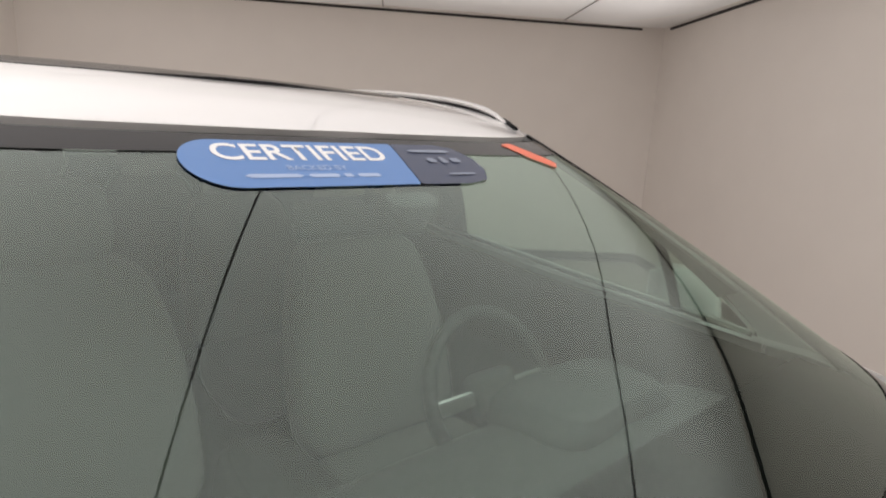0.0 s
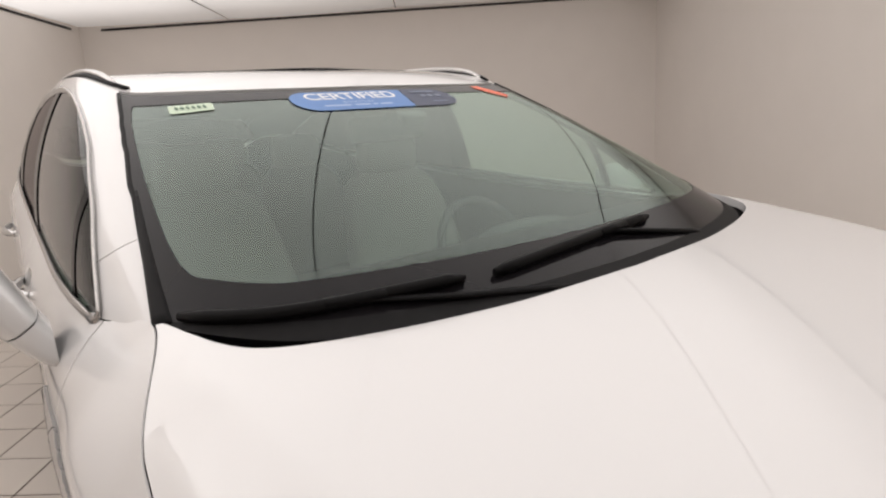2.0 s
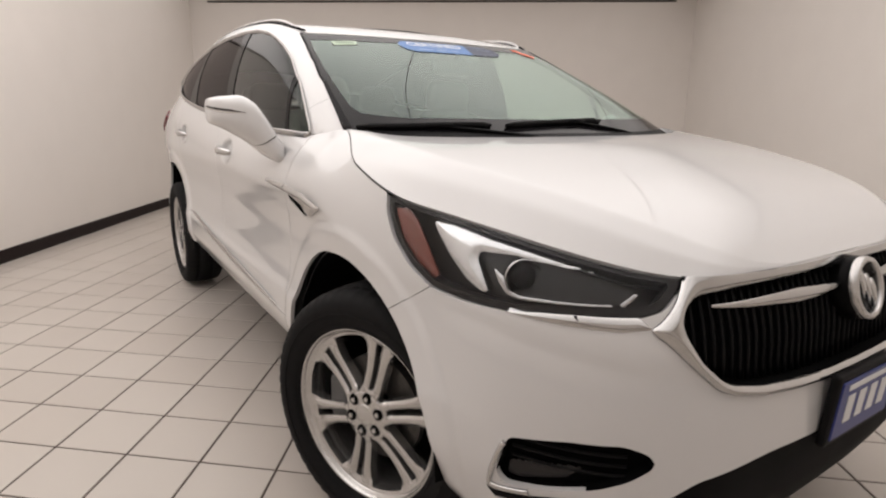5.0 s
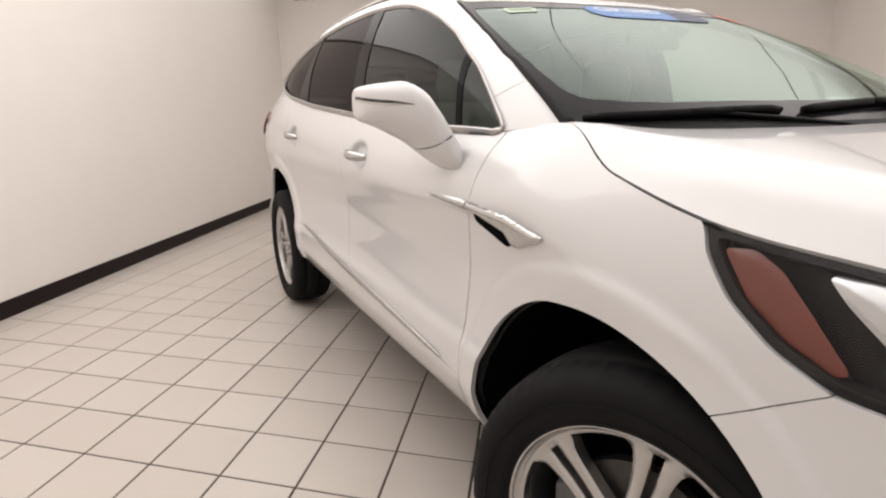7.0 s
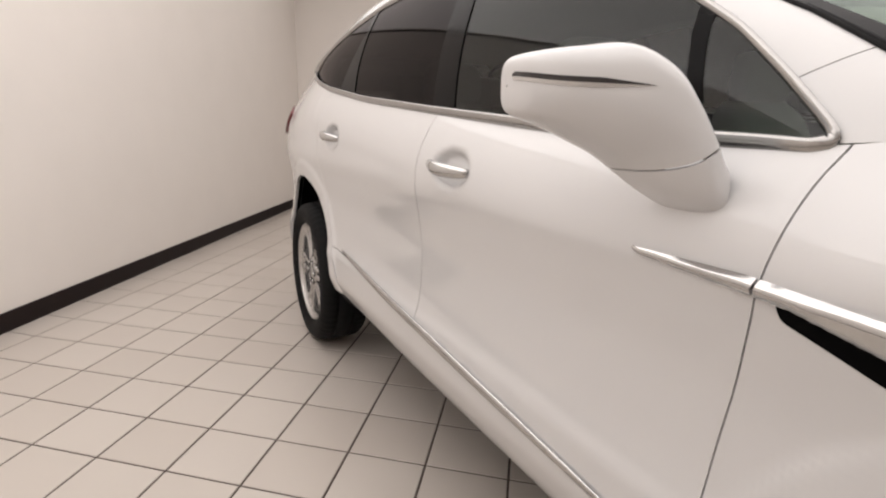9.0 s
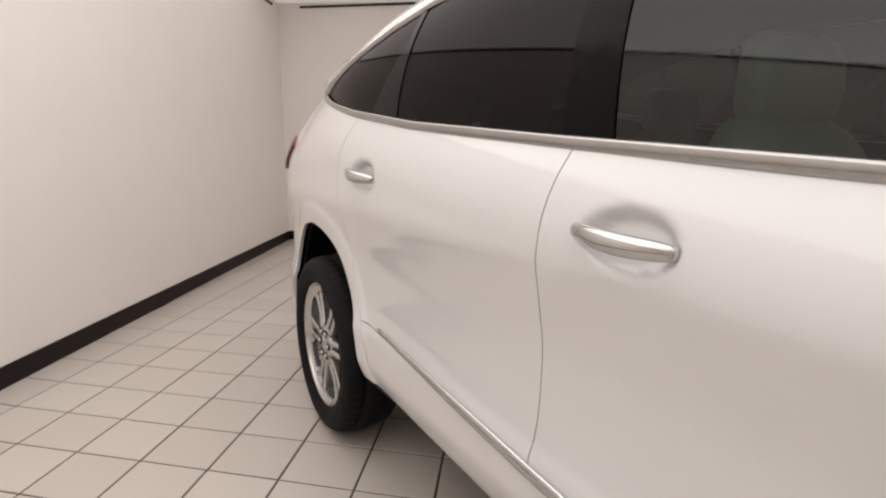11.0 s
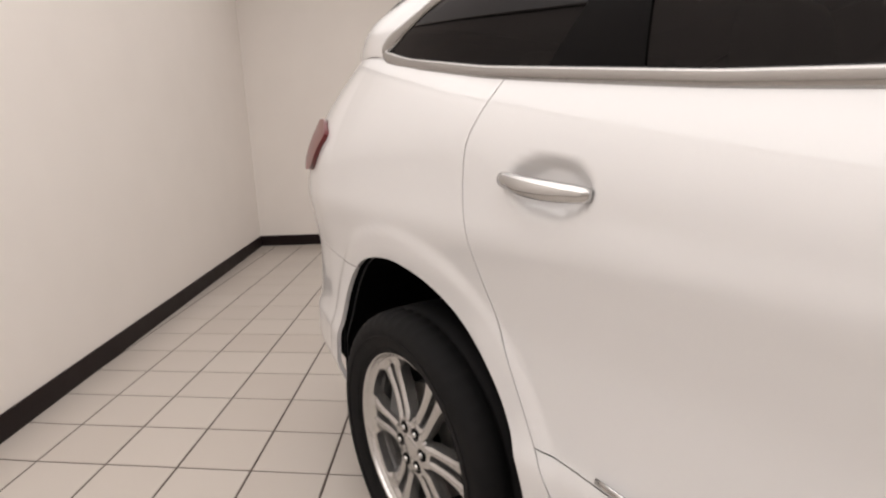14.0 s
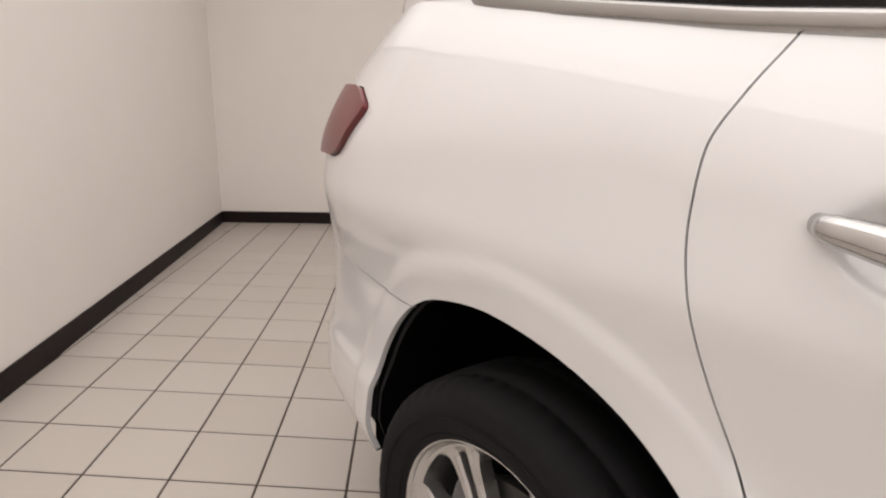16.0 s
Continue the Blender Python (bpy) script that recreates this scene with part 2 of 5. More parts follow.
def room():
    t = 0.15
    x1, y0, y1, z1 = ROOM_X1, ROOM_Y0, ROOM_Y1, ROOM_Z + 0.25
    ws, wn = west(y0), west(y1)
    for name, bm in (("wall_west", slab(west(y0 - t) - t, west(y0 - t), west(y1 + t) - t, west(y1 + t), y0 - t, y1 + t, 0, z1)), ("wall_east", box(x1, x1 + t, y0 - t, y1 + t, 0, z1)),
                     ("wall_north", slab(west(y1), x1, west(y1 + t), x1, y1, y1 + t, 0, z1)), ("wall_south", slab(west(y0 - t), x1, ws, x1, y0 - t, y0, 0, z1))):
        tagged(part(name, bm, M_WALL), "plain cream painted studio wall with dark baseboard", "wall", kind="structure")
    tagged(part("roof_deck", box(wn - t, x1 + t, y0 - t, y1 + t, z1, z1 + 0.1), M_WALL), "plain plaster deck above the light canopy", "ceiling", kind="structure")
    h, d = 0.113, 0.012
    for name, bm in (("baseboard_west", slab(ws, ws + d, wn, wn + d, y0, y1, 0, h, 0.004)), ("baseboard_east", box(x1 - d, x1, y0, y1, 0, h, 0.004)),
                     ("baseboard_north", box(wn + d, x1 - d, y1 - d, y1, 0, h, 0.004)), ("baseboard_south", box(ws + d, x1 - d, y0, y0 + d, 0, h, 0.004))):
        tagged(part(name, bm, M_BASE), "dark brown vinyl baseboard along the wall", "baseboard", kind="structure")
    floor = part("floor", slab(ws, x1, wn, x1, y0, y1, -0.1, -0.003), M_GROUT)
    tagged(floor, "cream square ceramic floor tiles with dark grout", "floor", kind="structure")
    return floor


floor = room()

# the glowing canopy
def canopy():
    """A backlit white fabric ceiling in strips, brightest over the front of the room, sagging a little, with dark seams
    and dark strips coloured as the shadow gap at the walls.
    """
    mat = bpy.data.materials.new("glowing_fabric")
    mat.use_nodes = True
    nodes, links = mat.node_tree.nodes, mat.node_tree.links
    b = nodes["Principled BSDF"]
    b.inputs["Base Color"].default_value = (0.80, 0.78, 0.76, 1)
    b.inputs["Roughness"].default_value = 0.8
    b.inputs["Emission Color"].default_value = CANOPY_TINT
    place, part_xyz = nodes.new("ShaderNodeTexCoord"), nodes.new("ShaderNodeSeparateXYZ")
    links.new(place.outputs["Object"], part_xyz.inputs[0])

    def ramp(axis, a, b, lo, hi):
        r = nodes.new("ShaderNodeMapRange")
        r.interpolation_type = "SMOOTHSTEP"
        for k, v in zip((1, 2, 3, 4), (a, b, lo, hi)):
            r.inputs[k].default_value = v
        links.new(part_xyz.outputs[axis], r.inputs[0])
        return r.outputs[0]

    def times(p, q):
        m = nodes.new("ShaderNodeMath")
        m.operation = "MULTIPLY"
        links.new(p, m.inputs[0])
        links.new(q, m.inputs[1])
        return m.outputs[0]

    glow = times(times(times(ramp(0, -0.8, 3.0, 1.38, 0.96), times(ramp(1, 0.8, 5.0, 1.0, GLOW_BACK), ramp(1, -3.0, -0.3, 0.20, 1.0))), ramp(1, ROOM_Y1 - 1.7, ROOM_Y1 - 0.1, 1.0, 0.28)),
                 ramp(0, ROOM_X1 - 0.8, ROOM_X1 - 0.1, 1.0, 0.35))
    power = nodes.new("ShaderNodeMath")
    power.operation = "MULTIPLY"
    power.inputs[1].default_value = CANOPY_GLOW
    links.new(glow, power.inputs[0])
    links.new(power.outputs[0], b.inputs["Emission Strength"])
    n = 48
    seams = (None, 0.40, 2.50, 4.60, ROOM_X1 - 0.012)
    thing = new("ceiling")
    tagged(thing, "white translucent fabric light canopy, glowing softly", "ceiling", kind="structure")
    verts, faces = [], []
    for x0, x1 in zip(seams, seams[1:]):
        o = len(verts)
        for i in range(13):
            for j in range(n + 1):
                u, v = i / 12, j / n
                y = ROOM_Y0 + 0.012 + (ROOM_Y1 - ROOM_Y0 - 0.024) * v
                xa = west(y) + 0.012 if x0 is None else x0
                x = xa + 0.002 + (x1 - xa - 0.004) * u
                sag = 0.035 * (4 * u * (1 - u)) ** 0.7 + 0.03 * math.sin(2.1 * x + 0.6) * (1 - v) * v * 3 * 4 * u * (1 - u)
                edge = min(1, (1 - v) * 9)
                verts.append((x, y, ROOM_Z + 0.02 - sag * (0.35 + 0.65 * edge) - 0.012 * math.sin(x * 1.3) * (1 - edge)))
        faces += [(o + i * (n + 1) + j, o + i * (n + 1) + j + 1, o + (i + 1) * (n + 1) + j + 1, o + (i + 1) * (n + 1) + j) for i in range(12) for j in range(n)]
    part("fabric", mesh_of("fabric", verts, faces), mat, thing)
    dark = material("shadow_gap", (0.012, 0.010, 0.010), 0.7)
    grey = material("seam_cord", (0.22, 0.21, 0.20), 0.8)
    for x in seams[1:-1]:
        part("seam", box(x - 0.0045, x + 0.0045, ROOM_Y0, ROOM_Y1, ROOM_Z + 0.010, ROOM_Z + 0.019), grey, thing)
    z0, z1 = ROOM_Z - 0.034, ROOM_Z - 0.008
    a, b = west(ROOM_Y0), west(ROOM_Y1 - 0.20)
    # solid dark strips whose colour gives the shade of the gap at the walls
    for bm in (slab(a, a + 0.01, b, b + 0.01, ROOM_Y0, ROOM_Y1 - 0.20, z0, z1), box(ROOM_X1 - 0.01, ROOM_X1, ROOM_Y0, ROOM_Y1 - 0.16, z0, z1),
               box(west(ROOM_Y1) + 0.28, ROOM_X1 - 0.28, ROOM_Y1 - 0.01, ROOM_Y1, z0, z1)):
        part("gap_shade_strip", bm, dark, thing)


canopy()

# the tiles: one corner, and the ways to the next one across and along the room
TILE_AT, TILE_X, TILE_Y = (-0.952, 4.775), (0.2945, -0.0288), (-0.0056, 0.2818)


def tile_material():
    """Glazed cream tile: each one a shade of its own, with faint mottling and scuffs."""
    mat = material("cream_tile", (0.60, 0.545, 0.49), 0.30)
    nodes, links = mat.node_tree.nodes, mat.node_tree.links
    bsdf, place, info = nodes["Principled BSDF"], nodes.new("ShaderNodeNewGeometry"), nodes.new("ShaderNodeObjectInfo")
    fine, wide = nodes.new("ShaderNodeTexNoise"), nodes.new("ShaderNodeTexNoise")
    fine.inputs["Scale"].default_value, wide.inputs["Scale"].default_value = 60, 1.1
    for tex in (fine, wide):
        links.new(place.outputs["Position"], tex.inputs["Vector"])

    def mix(a, b, fac):
        m = nodes.new("ShaderNodeMix")
        m.data_type = "RGBA"
        for k, v in ((6, a), (7, b)):
            if isinstance(v, tuple):
                m.inputs[k].default_value = v
            else:
                links.new(v, m.inputs[k])
        links.new(fac, m.inputs[0])
        return m.outputs[2]

    shade = mix((0.490, 0.440, 0.394, 1), (0.555, 0.510, 0.464, 1), info.outputs["Random"])
    tone = mix((0.490, 0.432, 0.382, 1), (0.570, 0.530, 0.486, 1), wide.outputs["Fac"])
    half = nodes.new("ShaderNodeValue")
    half.outputs[0].default_value = 0.5
    links.new(mix(shade, tone, half.outputs[0]), bsdf.inputs["Base Color"])
    gloss = nodes.new("ShaderNodeMapRange")
    gloss.inputs[3].default_value, gloss.inputs[4].default_value = 0.22, 0.42
    links.new(wide.outputs["Fac"], gloss.inputs[0])
    links.new(gloss.outputs[0], bsdf.inputs["Roughness"])
    rise = nodes.new("ShaderNodeBump")
    rise.inputs["Strength"].default_value, rise.inputs["Distance"].default_value = 0.10, 0.0004
    links.new(fine.outputs["Fac"], rise.inputs["Height"])
    links.new(rise.outputs["Normal"], bsdf.inputs["Normal"])
    return mat


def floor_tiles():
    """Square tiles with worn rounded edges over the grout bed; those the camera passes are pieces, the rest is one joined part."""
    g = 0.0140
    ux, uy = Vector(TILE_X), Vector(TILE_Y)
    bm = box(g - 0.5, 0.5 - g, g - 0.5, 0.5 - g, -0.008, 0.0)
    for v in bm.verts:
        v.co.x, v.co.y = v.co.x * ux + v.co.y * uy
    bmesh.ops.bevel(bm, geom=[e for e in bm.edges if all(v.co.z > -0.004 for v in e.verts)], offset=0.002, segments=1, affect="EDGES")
    data = bpy.data.meshes.new("tile")
    bm.to_mesh(data)
    bm.free()
    mat = tile_material()
    data.materials.append(mat)
    verts, faces = [], []
    own = [tuple(v.co) for v in data.vertices], [tuple(p.vertices) for p in data.polygons]
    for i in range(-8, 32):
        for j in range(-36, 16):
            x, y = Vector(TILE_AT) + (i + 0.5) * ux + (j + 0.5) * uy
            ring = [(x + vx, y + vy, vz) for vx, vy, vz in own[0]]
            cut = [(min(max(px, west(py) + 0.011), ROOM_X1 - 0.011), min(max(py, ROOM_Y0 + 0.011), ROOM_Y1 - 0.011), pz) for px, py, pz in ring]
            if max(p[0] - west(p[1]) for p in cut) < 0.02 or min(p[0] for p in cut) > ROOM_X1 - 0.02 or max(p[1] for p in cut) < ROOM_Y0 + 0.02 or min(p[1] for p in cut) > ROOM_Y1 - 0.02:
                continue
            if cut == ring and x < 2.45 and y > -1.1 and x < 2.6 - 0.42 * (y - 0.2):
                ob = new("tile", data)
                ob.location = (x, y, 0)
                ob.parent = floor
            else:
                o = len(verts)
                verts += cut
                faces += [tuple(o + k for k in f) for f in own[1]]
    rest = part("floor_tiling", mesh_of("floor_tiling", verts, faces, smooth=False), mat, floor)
    tagged(rest, kind="stuff")


# ---------- the car ----------
CAR_AT, CAR_TURN, CAR_SLIM = (3.1764, 0.2652), 36.0, 0.969
car = new("car")
car.matrix_basis = pose(*CAR_AT, 0.03, 0, 0, CAR_TURN) @ Matrix.Diagonal((CAR_SLIM, 1, 1, 1))
tagged(car, "white seven-seat crossover car parked on the tiles", "car")

# outline at its widest: half width, place along the car, top edge height, inset of the top edge
RING = np.array([
    (0.00, -0.900, 0.895, 0.07), (0.30, -0.893, 0.897, 0.07), (0.55, -0.862, 0.899, 0.08), (0.725, -0.775, 0.919, 0.10),
    (0.855, -0.60, 0.951, 0.105), (0.920, -0.38, 0.981, 0.088), (0.948, -0.15, 1.010, 0.060), (0.957, 0.10, 1.070, 0.076),
    (0.960, 0.35, 1.163, 0.155), (0.962, 0.55, 1.140, 0.10), (0.963, 1.00, 1.147, 0.078), (0.963, 1.65, 1.188, 0.078),
    (0.963, 2.30, 1.235, 0.080), (0.964, 2.80, 1.290, 0.090), (0.964, 3.10, 1.335, 0.115), (0.952, 3.40, 1.390, 0.170),
    (0.925, 3.65, 1.410, 0.200), (0.862, 3.87, 1.390, 0.210), (0.720, 4.04, 1.330, 0.200), (0.420, 4.14, 1.300, 0.18), (0.00, 4.17, 1.300, 0.17)])
RING_L = np.r_[0, np.cumsum(np.hypot(*np.diff(RING[:, :2], axis=0).T))]
# wheel arches: centre, and the radius by the angle from the rear, over the top, to the front
ARCHES = ((0.06, 0.378, ((-10, 0.455), (18, 0.463), (37, 0.468), (53, 0.463), (64, 0.455), (78, 0.438), (93, 0.427), (107, 0.421), (121, 0.421), (135, 0.425), (148, 0.434), (163, 0.446), (190, 0.462))),
          (3.045, 0.41, ((-10, 0.462), (20, 0.474), (34, 0.488), (48, 0.495), (58, 0.490), (70, 0.474), (81, 0.461), (91, 0.449), (102, 0.440), (114, 0.434), (134, 0.430), (145, 0.433), (165, 0.450), (190, 0.470))))


def arch_radius(table, y, z):
    """The arch's radius in the way of a place given from its centre."""
    angle = np.degrees(np.arctan2(z, y))
    angle = np.where(angle < -90, angle + 360, angle)
    return pchip([a for a, _ in table], [r for _, r in table], np.clip(angle, -10, 190))
HANDLE_CUPS = [(1.430, 1.038), (2.558, 1.083)]
SIDE_Z = (0.20, 0.28, 0.34, 0.40, 0.47, 0.555, 0.60, 0.66, 0.78, 0.90, 0.98, 1.04, 1.4)
SIDE_IN = (0.30, 0.12, 0.055, 0.022, 0.002, 0.003, 0.016, 0.025, 0.030, 0.016, 0.004, 0.010, 0.05)
NOSE_Z = (0.20, 0.28, 0.36, 0.48, 0.60, 0.72, 0.84, 0.95, 1.4)
NOSE_IN = (0.09, 0.045, 0.015, 0.0, 0.004, 0.018, 0.05, 0.09, 0.3)


def ring_at(l):
    """Half width, y, top height, top inset and the outward way at a length along the outline."""
    a, y = flow(RING_L, RING[:, 0], l), flow(RING_L, RING[:, 1], l)
    e = 1e-3
    da = flow(RING_L, RING[:, 0], l + e) - flow(RING_L, RING[:, 0], l - e)
    dy = flow(RING_L, RING[:, 1], l + e) - flow(RING_L, RING[:, 1], l - e)
    n = np.hypot(da, dy) + 1e-12
    return a, y, pchip(RING_L, RING[:, 2], l), pchip(RING_L, RING[:, 3], l), dy / n, -da / n


def body_point(l, z):
    """The painted side, nose and tail: place for a length along the outline and a height."""
    a, y, top, tin, na, ny = ring_at(l)
    rise = 0.19 + 0.13 * np.clip((y - 2.9) / 0.6, 0, 1)
    z1 = top - rise
    w = np.clip((-0.15 - y) / 0.5, 0, 1)
    w = w * w * (3 - 2 * w)

    def base(h):
        return (1 - w) * pchip(SIDE_Z, SIDE_IN, h) + w * pchip(NOSE_Z, NOSE_IN, h)

    k = np.clip((z - z1) / rise, 0, 1)
    b1 = base(np.minimum(z, z1))
    inset = b1 + np.maximum(tin - b1, 0) * k ** (1.9 - 0.45 * np.clip((y - 2.9) / 0.6, 0, 1))
    for cy, cz, r in ARCHES:
        d = np.hypot(y - cy, z - cz)
        r = arch_radius(r, y - cy, z - cz)
        inset = inset - (0.005 * np.exp(-((d - r - 0.01) / 0.06) ** 2) + 0.007 * np.clip((r + 0.092 - d) / 0.022, 0, 1) ** 1.5) * (z < 1.0)
    for cy, cz in HANDLE_CUPS:
        q = ((y - cy) / 0.098) ** 2 + ((z - cz) / 0.048) ** 2
        inset = inset + 0.025 * (np.clip(1.10 - q, 0, 0.5) / 0.5) ** 1.3
    return a - na * inset, y - ny * inset


def lower_grid(n=560, m=84):
    ls = np.linspace(0, RING_L[-1], n)
    arr = np.zeros((n, m, 5))
    for j, v in enumerate(np.linspace(0, 1, m)):
        top = ring_at(ls)[2]
        z = 0.2 + v * (top - 0.2)
        a, y = body_point(ls, z)
        arr[:, j] = np.stack([-np.maximum(a, 0), y, z, ls, z], -1)
    arr[0, :, 0] = arr[-1, :, 0] = 0
    return arr


LOWER = lower_grid()
EDGE = LOWER[:, -1]  # the top edge of the lower body


def edge_at(y):
    """Half width and height of the lower body's top edge at y, along the side."""
    k = np.argsort(EDGE[:, 1])
    return np.interp(y, EDGE[k, 1], -EDGE[k, 0]), np.interp(y, EDGE[k, 1], EDGE[k, 2])


# the hood: from its centre line down to the shut line
HOOD_Y = (-0.835, -0.76, -0.60, -0.30, 0.0, 0.20, 0.42)
HOOD_Z = (0.893, 0.952, 1.024, 1.093, 1.139, 1.160, 1.180)


def hood_point(k, y):
    ae, ze = edge_at(y)
    zc = pchip(HOOD_Y, HOOD_Z, y)
    def fold(c):
        return 0.5 * (k - c + np.sqrt((k - c) ** 2 + 0.012 ** 2)) / (1 - c)

    # an upper crease runs in from the cowl's corner, a lower one starts at the shut line
    upper = np.interp(y, (-0.85, -0.60, -0.28, -0.12, 0.08, 0.20, 0.40), (0.76, 0.81, 0.83, 0.845, 0.88, 0.925, 0.95))
    lower = np.interp(y, (-0.85, -0.50, -0.24, -0.10, 0.0, 0.12), (0.89, 0.91, 0.93, 0.95, 0.965, 0.975))
    steep = 0.36 * np.clip((0.14 - y) / 0.22, 0, 1)
    drop = np.minimum(1.0, 0.16 * k ** 2 + (0.84 - steep) * fold(upper) + steep * fold(lower))
    return k * ae, zc - (zc - ze) * drop


def hood_grid(n=60, m=40):
    arr = np.zeros((n, m, 5))
    ys = np.linspace(EDGE[0, 1] + 0.002, 0.42, n)
    for j, u in enumerate(np.linspace(-1, 1, m)):
        k = math.copysign(abs(u) ** 0.75, u)
        a, z = hood_point(abs(k), ys)
        arr[:, j] = np.stack([math.copysign(1, k) * a, ys, z, np.full(n, k), ys], -1)
    return arr


# the greenhouse: bottom and top of each station round it (half width, y, z), and its outward swell
def belt(y):
    a, z = edge_at(y)
    return (float(a), y, float(z))


STATIONS = [((0.0, 0.02, 1.13), (0.0, 0.95, 1.545), 0.012), ((0.36, 0.05, 1.133), (0.33, 0.965, 1.545), 0.012),
            ((0.64, 0.15, 1.14), (0.56, 1.025, 1.548), 0.014), ((0.79, 0.345, 1.155), (0.64, 1.095, 1.553), 0.018),
            (belt(0.48), (0.685, 1.17, 1.575), 0.025), (belt(0.62), (0.705, 1.30, 1.605), 0.03), (belt(1.00), (0.715, 1.50, 1.63), 0.03),
            (belt(1.65), (0.72, 1.95, 1.652), 0.03), (belt(2.40), (0.71, 2.55, 1.645), 0.03), (belt(2.90), (0.69, 3.0, 1.615), 0.03),
            (belt(3.30), (0.655, 3.40, 1.575), 0.025), (belt(3.62), (0.61, 3.70, 1.555), 0.02), ((0.56, 3.90, 1.33), (0.48, 3.86, 1.56), 0.02),
            ((0.0, 4.0, 1.31), (0.0, 3.93, 1.60), 0.02)]


def glasshouse_grid(n=260, m=40):
    ks = np.arange(len(STATIONS))
    s = np.linspace(0, len(STATIONS) - 1, n)
    low = np.stack([flow(ks, [st[0][c] for st in STATIONS], s) for c in range(3)], -1)
    top = np.stack([flow(ks, [st[1][c] for st in STATIONS], s) for c in range(3)], -1)
    swell = flow(ks, [st[2] for st in STATIONS], s)
    for line in (low, top):
        for _ in range(40):
            ends = np.concatenate([line[1:2] * (-1, 1, 1), line, line[-2:-1] * (-1, 1, 1)])
            line[:] = (ends[:-2] + 2 * ends[1:-1] + ends[2:]) / 4
    way = np.gradient(low[:, :2] + top[:, :2], axis=0)
    way = np.stack([way[:, 1], -way[:, 0]], -1) / (np.linalg.norm(way, axis=1)[:, None] + 1e-9)
    arr = np.zeros((n, m, 5))
    for j, v in enumerate(np.linspace(0, 1, m)):
        p = low + v * (top - low)
        b = (4 * v * (1 - v) * swell)[:, None]
        arr[:, j, 0] = -np.maximum(p[:, 0] + b[:, 0] * way[:, 0], 0)
        arr[:, j, 1] = p[:, 1] + b[:, 0] * way[:, 1]
        arr[:, j, 2] = p[:, 2] + 0.5 * b[:, 0]
        arr[:, j, 3], arr[:, j, 4] = s, v
    arr[0, :, 0] = arr[-1, :, 0] = 0
    return arr


GLASSHOUSE = glasshouse_grid()
CANT = GLASSHOUSE[:, -1]
ROOF_Y = (0.95, 1.10, 1.40, 1.90, 2.40, 3.00, 3.50, 3.94)
ROOF_Z = (1.545, 1.591, 1.636, 1.672, 1.684, 1.674, 1.642, 1.600)


def roof_grid(n=90, m=36):
    arr = np.zeros((n, m, 5))
    ys = np.linspace(CANT[0, 1] + 0.001, CANT[-1, 1] - 0.001, n)
    k = np.argsort(CANT[:, 1])
    ae, ze = np.interp(ys, CANT[k, 1], -CANT[k, 0]), np.interp(ys, CANT[k, 1], CANT[k, 2])
    zc = pchip(ROOF_Y, ROOF_Z, ys)
    for j, q in enumerate(np.linspace(-1, 1, m)):
        arr[:, j] = np.stack([q * ae, ys, zc - (zc - ze) * abs(q) ** 2.6, np.full(n, q), ys], -1)
    return arr


# ---------- cutting the body into its panels ----------
def normals(sheet):
    n = np.zeros((len(sheet.pts), 3))
    for f in sheet.faces:
        p = sheet.pts[list(f), :3]
        c = np.cross(p[1] - p[0], p[2] - p[0]) if len(f) == 3 else np.cross(p[2] - p[0], p[3] - p[1])
        for i in f:
            n[i] += c
    return n / (np.linalg.norm(n, axis=1)[:, None] + 1e-12)


def shifted(sheet, d):
    """The sheet moved along its normals."""
    pts = sheet.pts.copy()
    pts[:, :3] += d * normals(sheet)
    return Sheet(pts, sheet.faces)


def grow_y(zs, ys):
    order = np.argsort(zs)
    zs, ys = np.array(zs)[order], np.array(ys)[order]
    return lambda z: pchip(zs, ys, np.clip(z, zs[0], zs[-1]))


GAP = 0.0017
CUT_FRONT = grow_y((1.20, 1.14, 1.10, 0.97, 0.65, 0.46, 0.30), (0.505, 0.51, 0.52, 0.54, 0.59, 0.60, 0.605))
CUT_MID = grow_y((1.30, 1.19, 1.10, 0.90, 0.70, 0.55, 0.30), (1.615, 1.62, 1.63, 1.64, 1.64, 1.645, 1.65))
CUT_REAR = grow_y((1.40, 1.27, 1.22, 1.15, 1.08, 0.94, 0.79, 0.65, 0.50, 0.30), (2.70, 2.74, 2.765, 2.792, 2.795, 2.765, 2.70, 2.62, 2.52, 2.47))
LAMP = rounded([(1.55, 1.10), (1.476, 1.03), (1.455, 1.005), (1.448, 0.976), (1.398, 0.912), (1.324, 0.856), (1.238, 0.820), (1.134, 0.812), (1.008, 0.816),
                (0.926, 0.822), (0.754, 0.830), (0.702, 0.834), (0.652, 0.846), (0.598, 0.890), (0.56, 0.93), (0.56, 1.10)], 0.015, 3)
GRILLE_OUT = rounded([(-0.1, 0.95), (0.57, 0.95), (0.602, 0.893), (0.626, 0.856), (0.664, 0.823), (0.692, 0.810), (0.652, 0.784), (0.586, 0.724), (0.536, 0.684), (0.494, 0.668), (0.402, 0.650), (0.296, 0.640), (0.15, 0.632), (0.0, 0.630), (-0.1, 0.630)], 0.015, 4)
GRILLE_IN = rounded([(-0.1, 0.878), (0.30, 0.878), (0.464, 0.877), (0.570, 0.870), (0.600, 0.852), (0.616, 0.826), (0.612, 0.800), (0.578, 0.746), (0.526, 0.704), (0.492, 0.690), (0.40, 0.674), (0.296, 0.664), (0.15, 0.656), (0.0, 0.654), (-0.1, 0.654)], 0.02, 4)
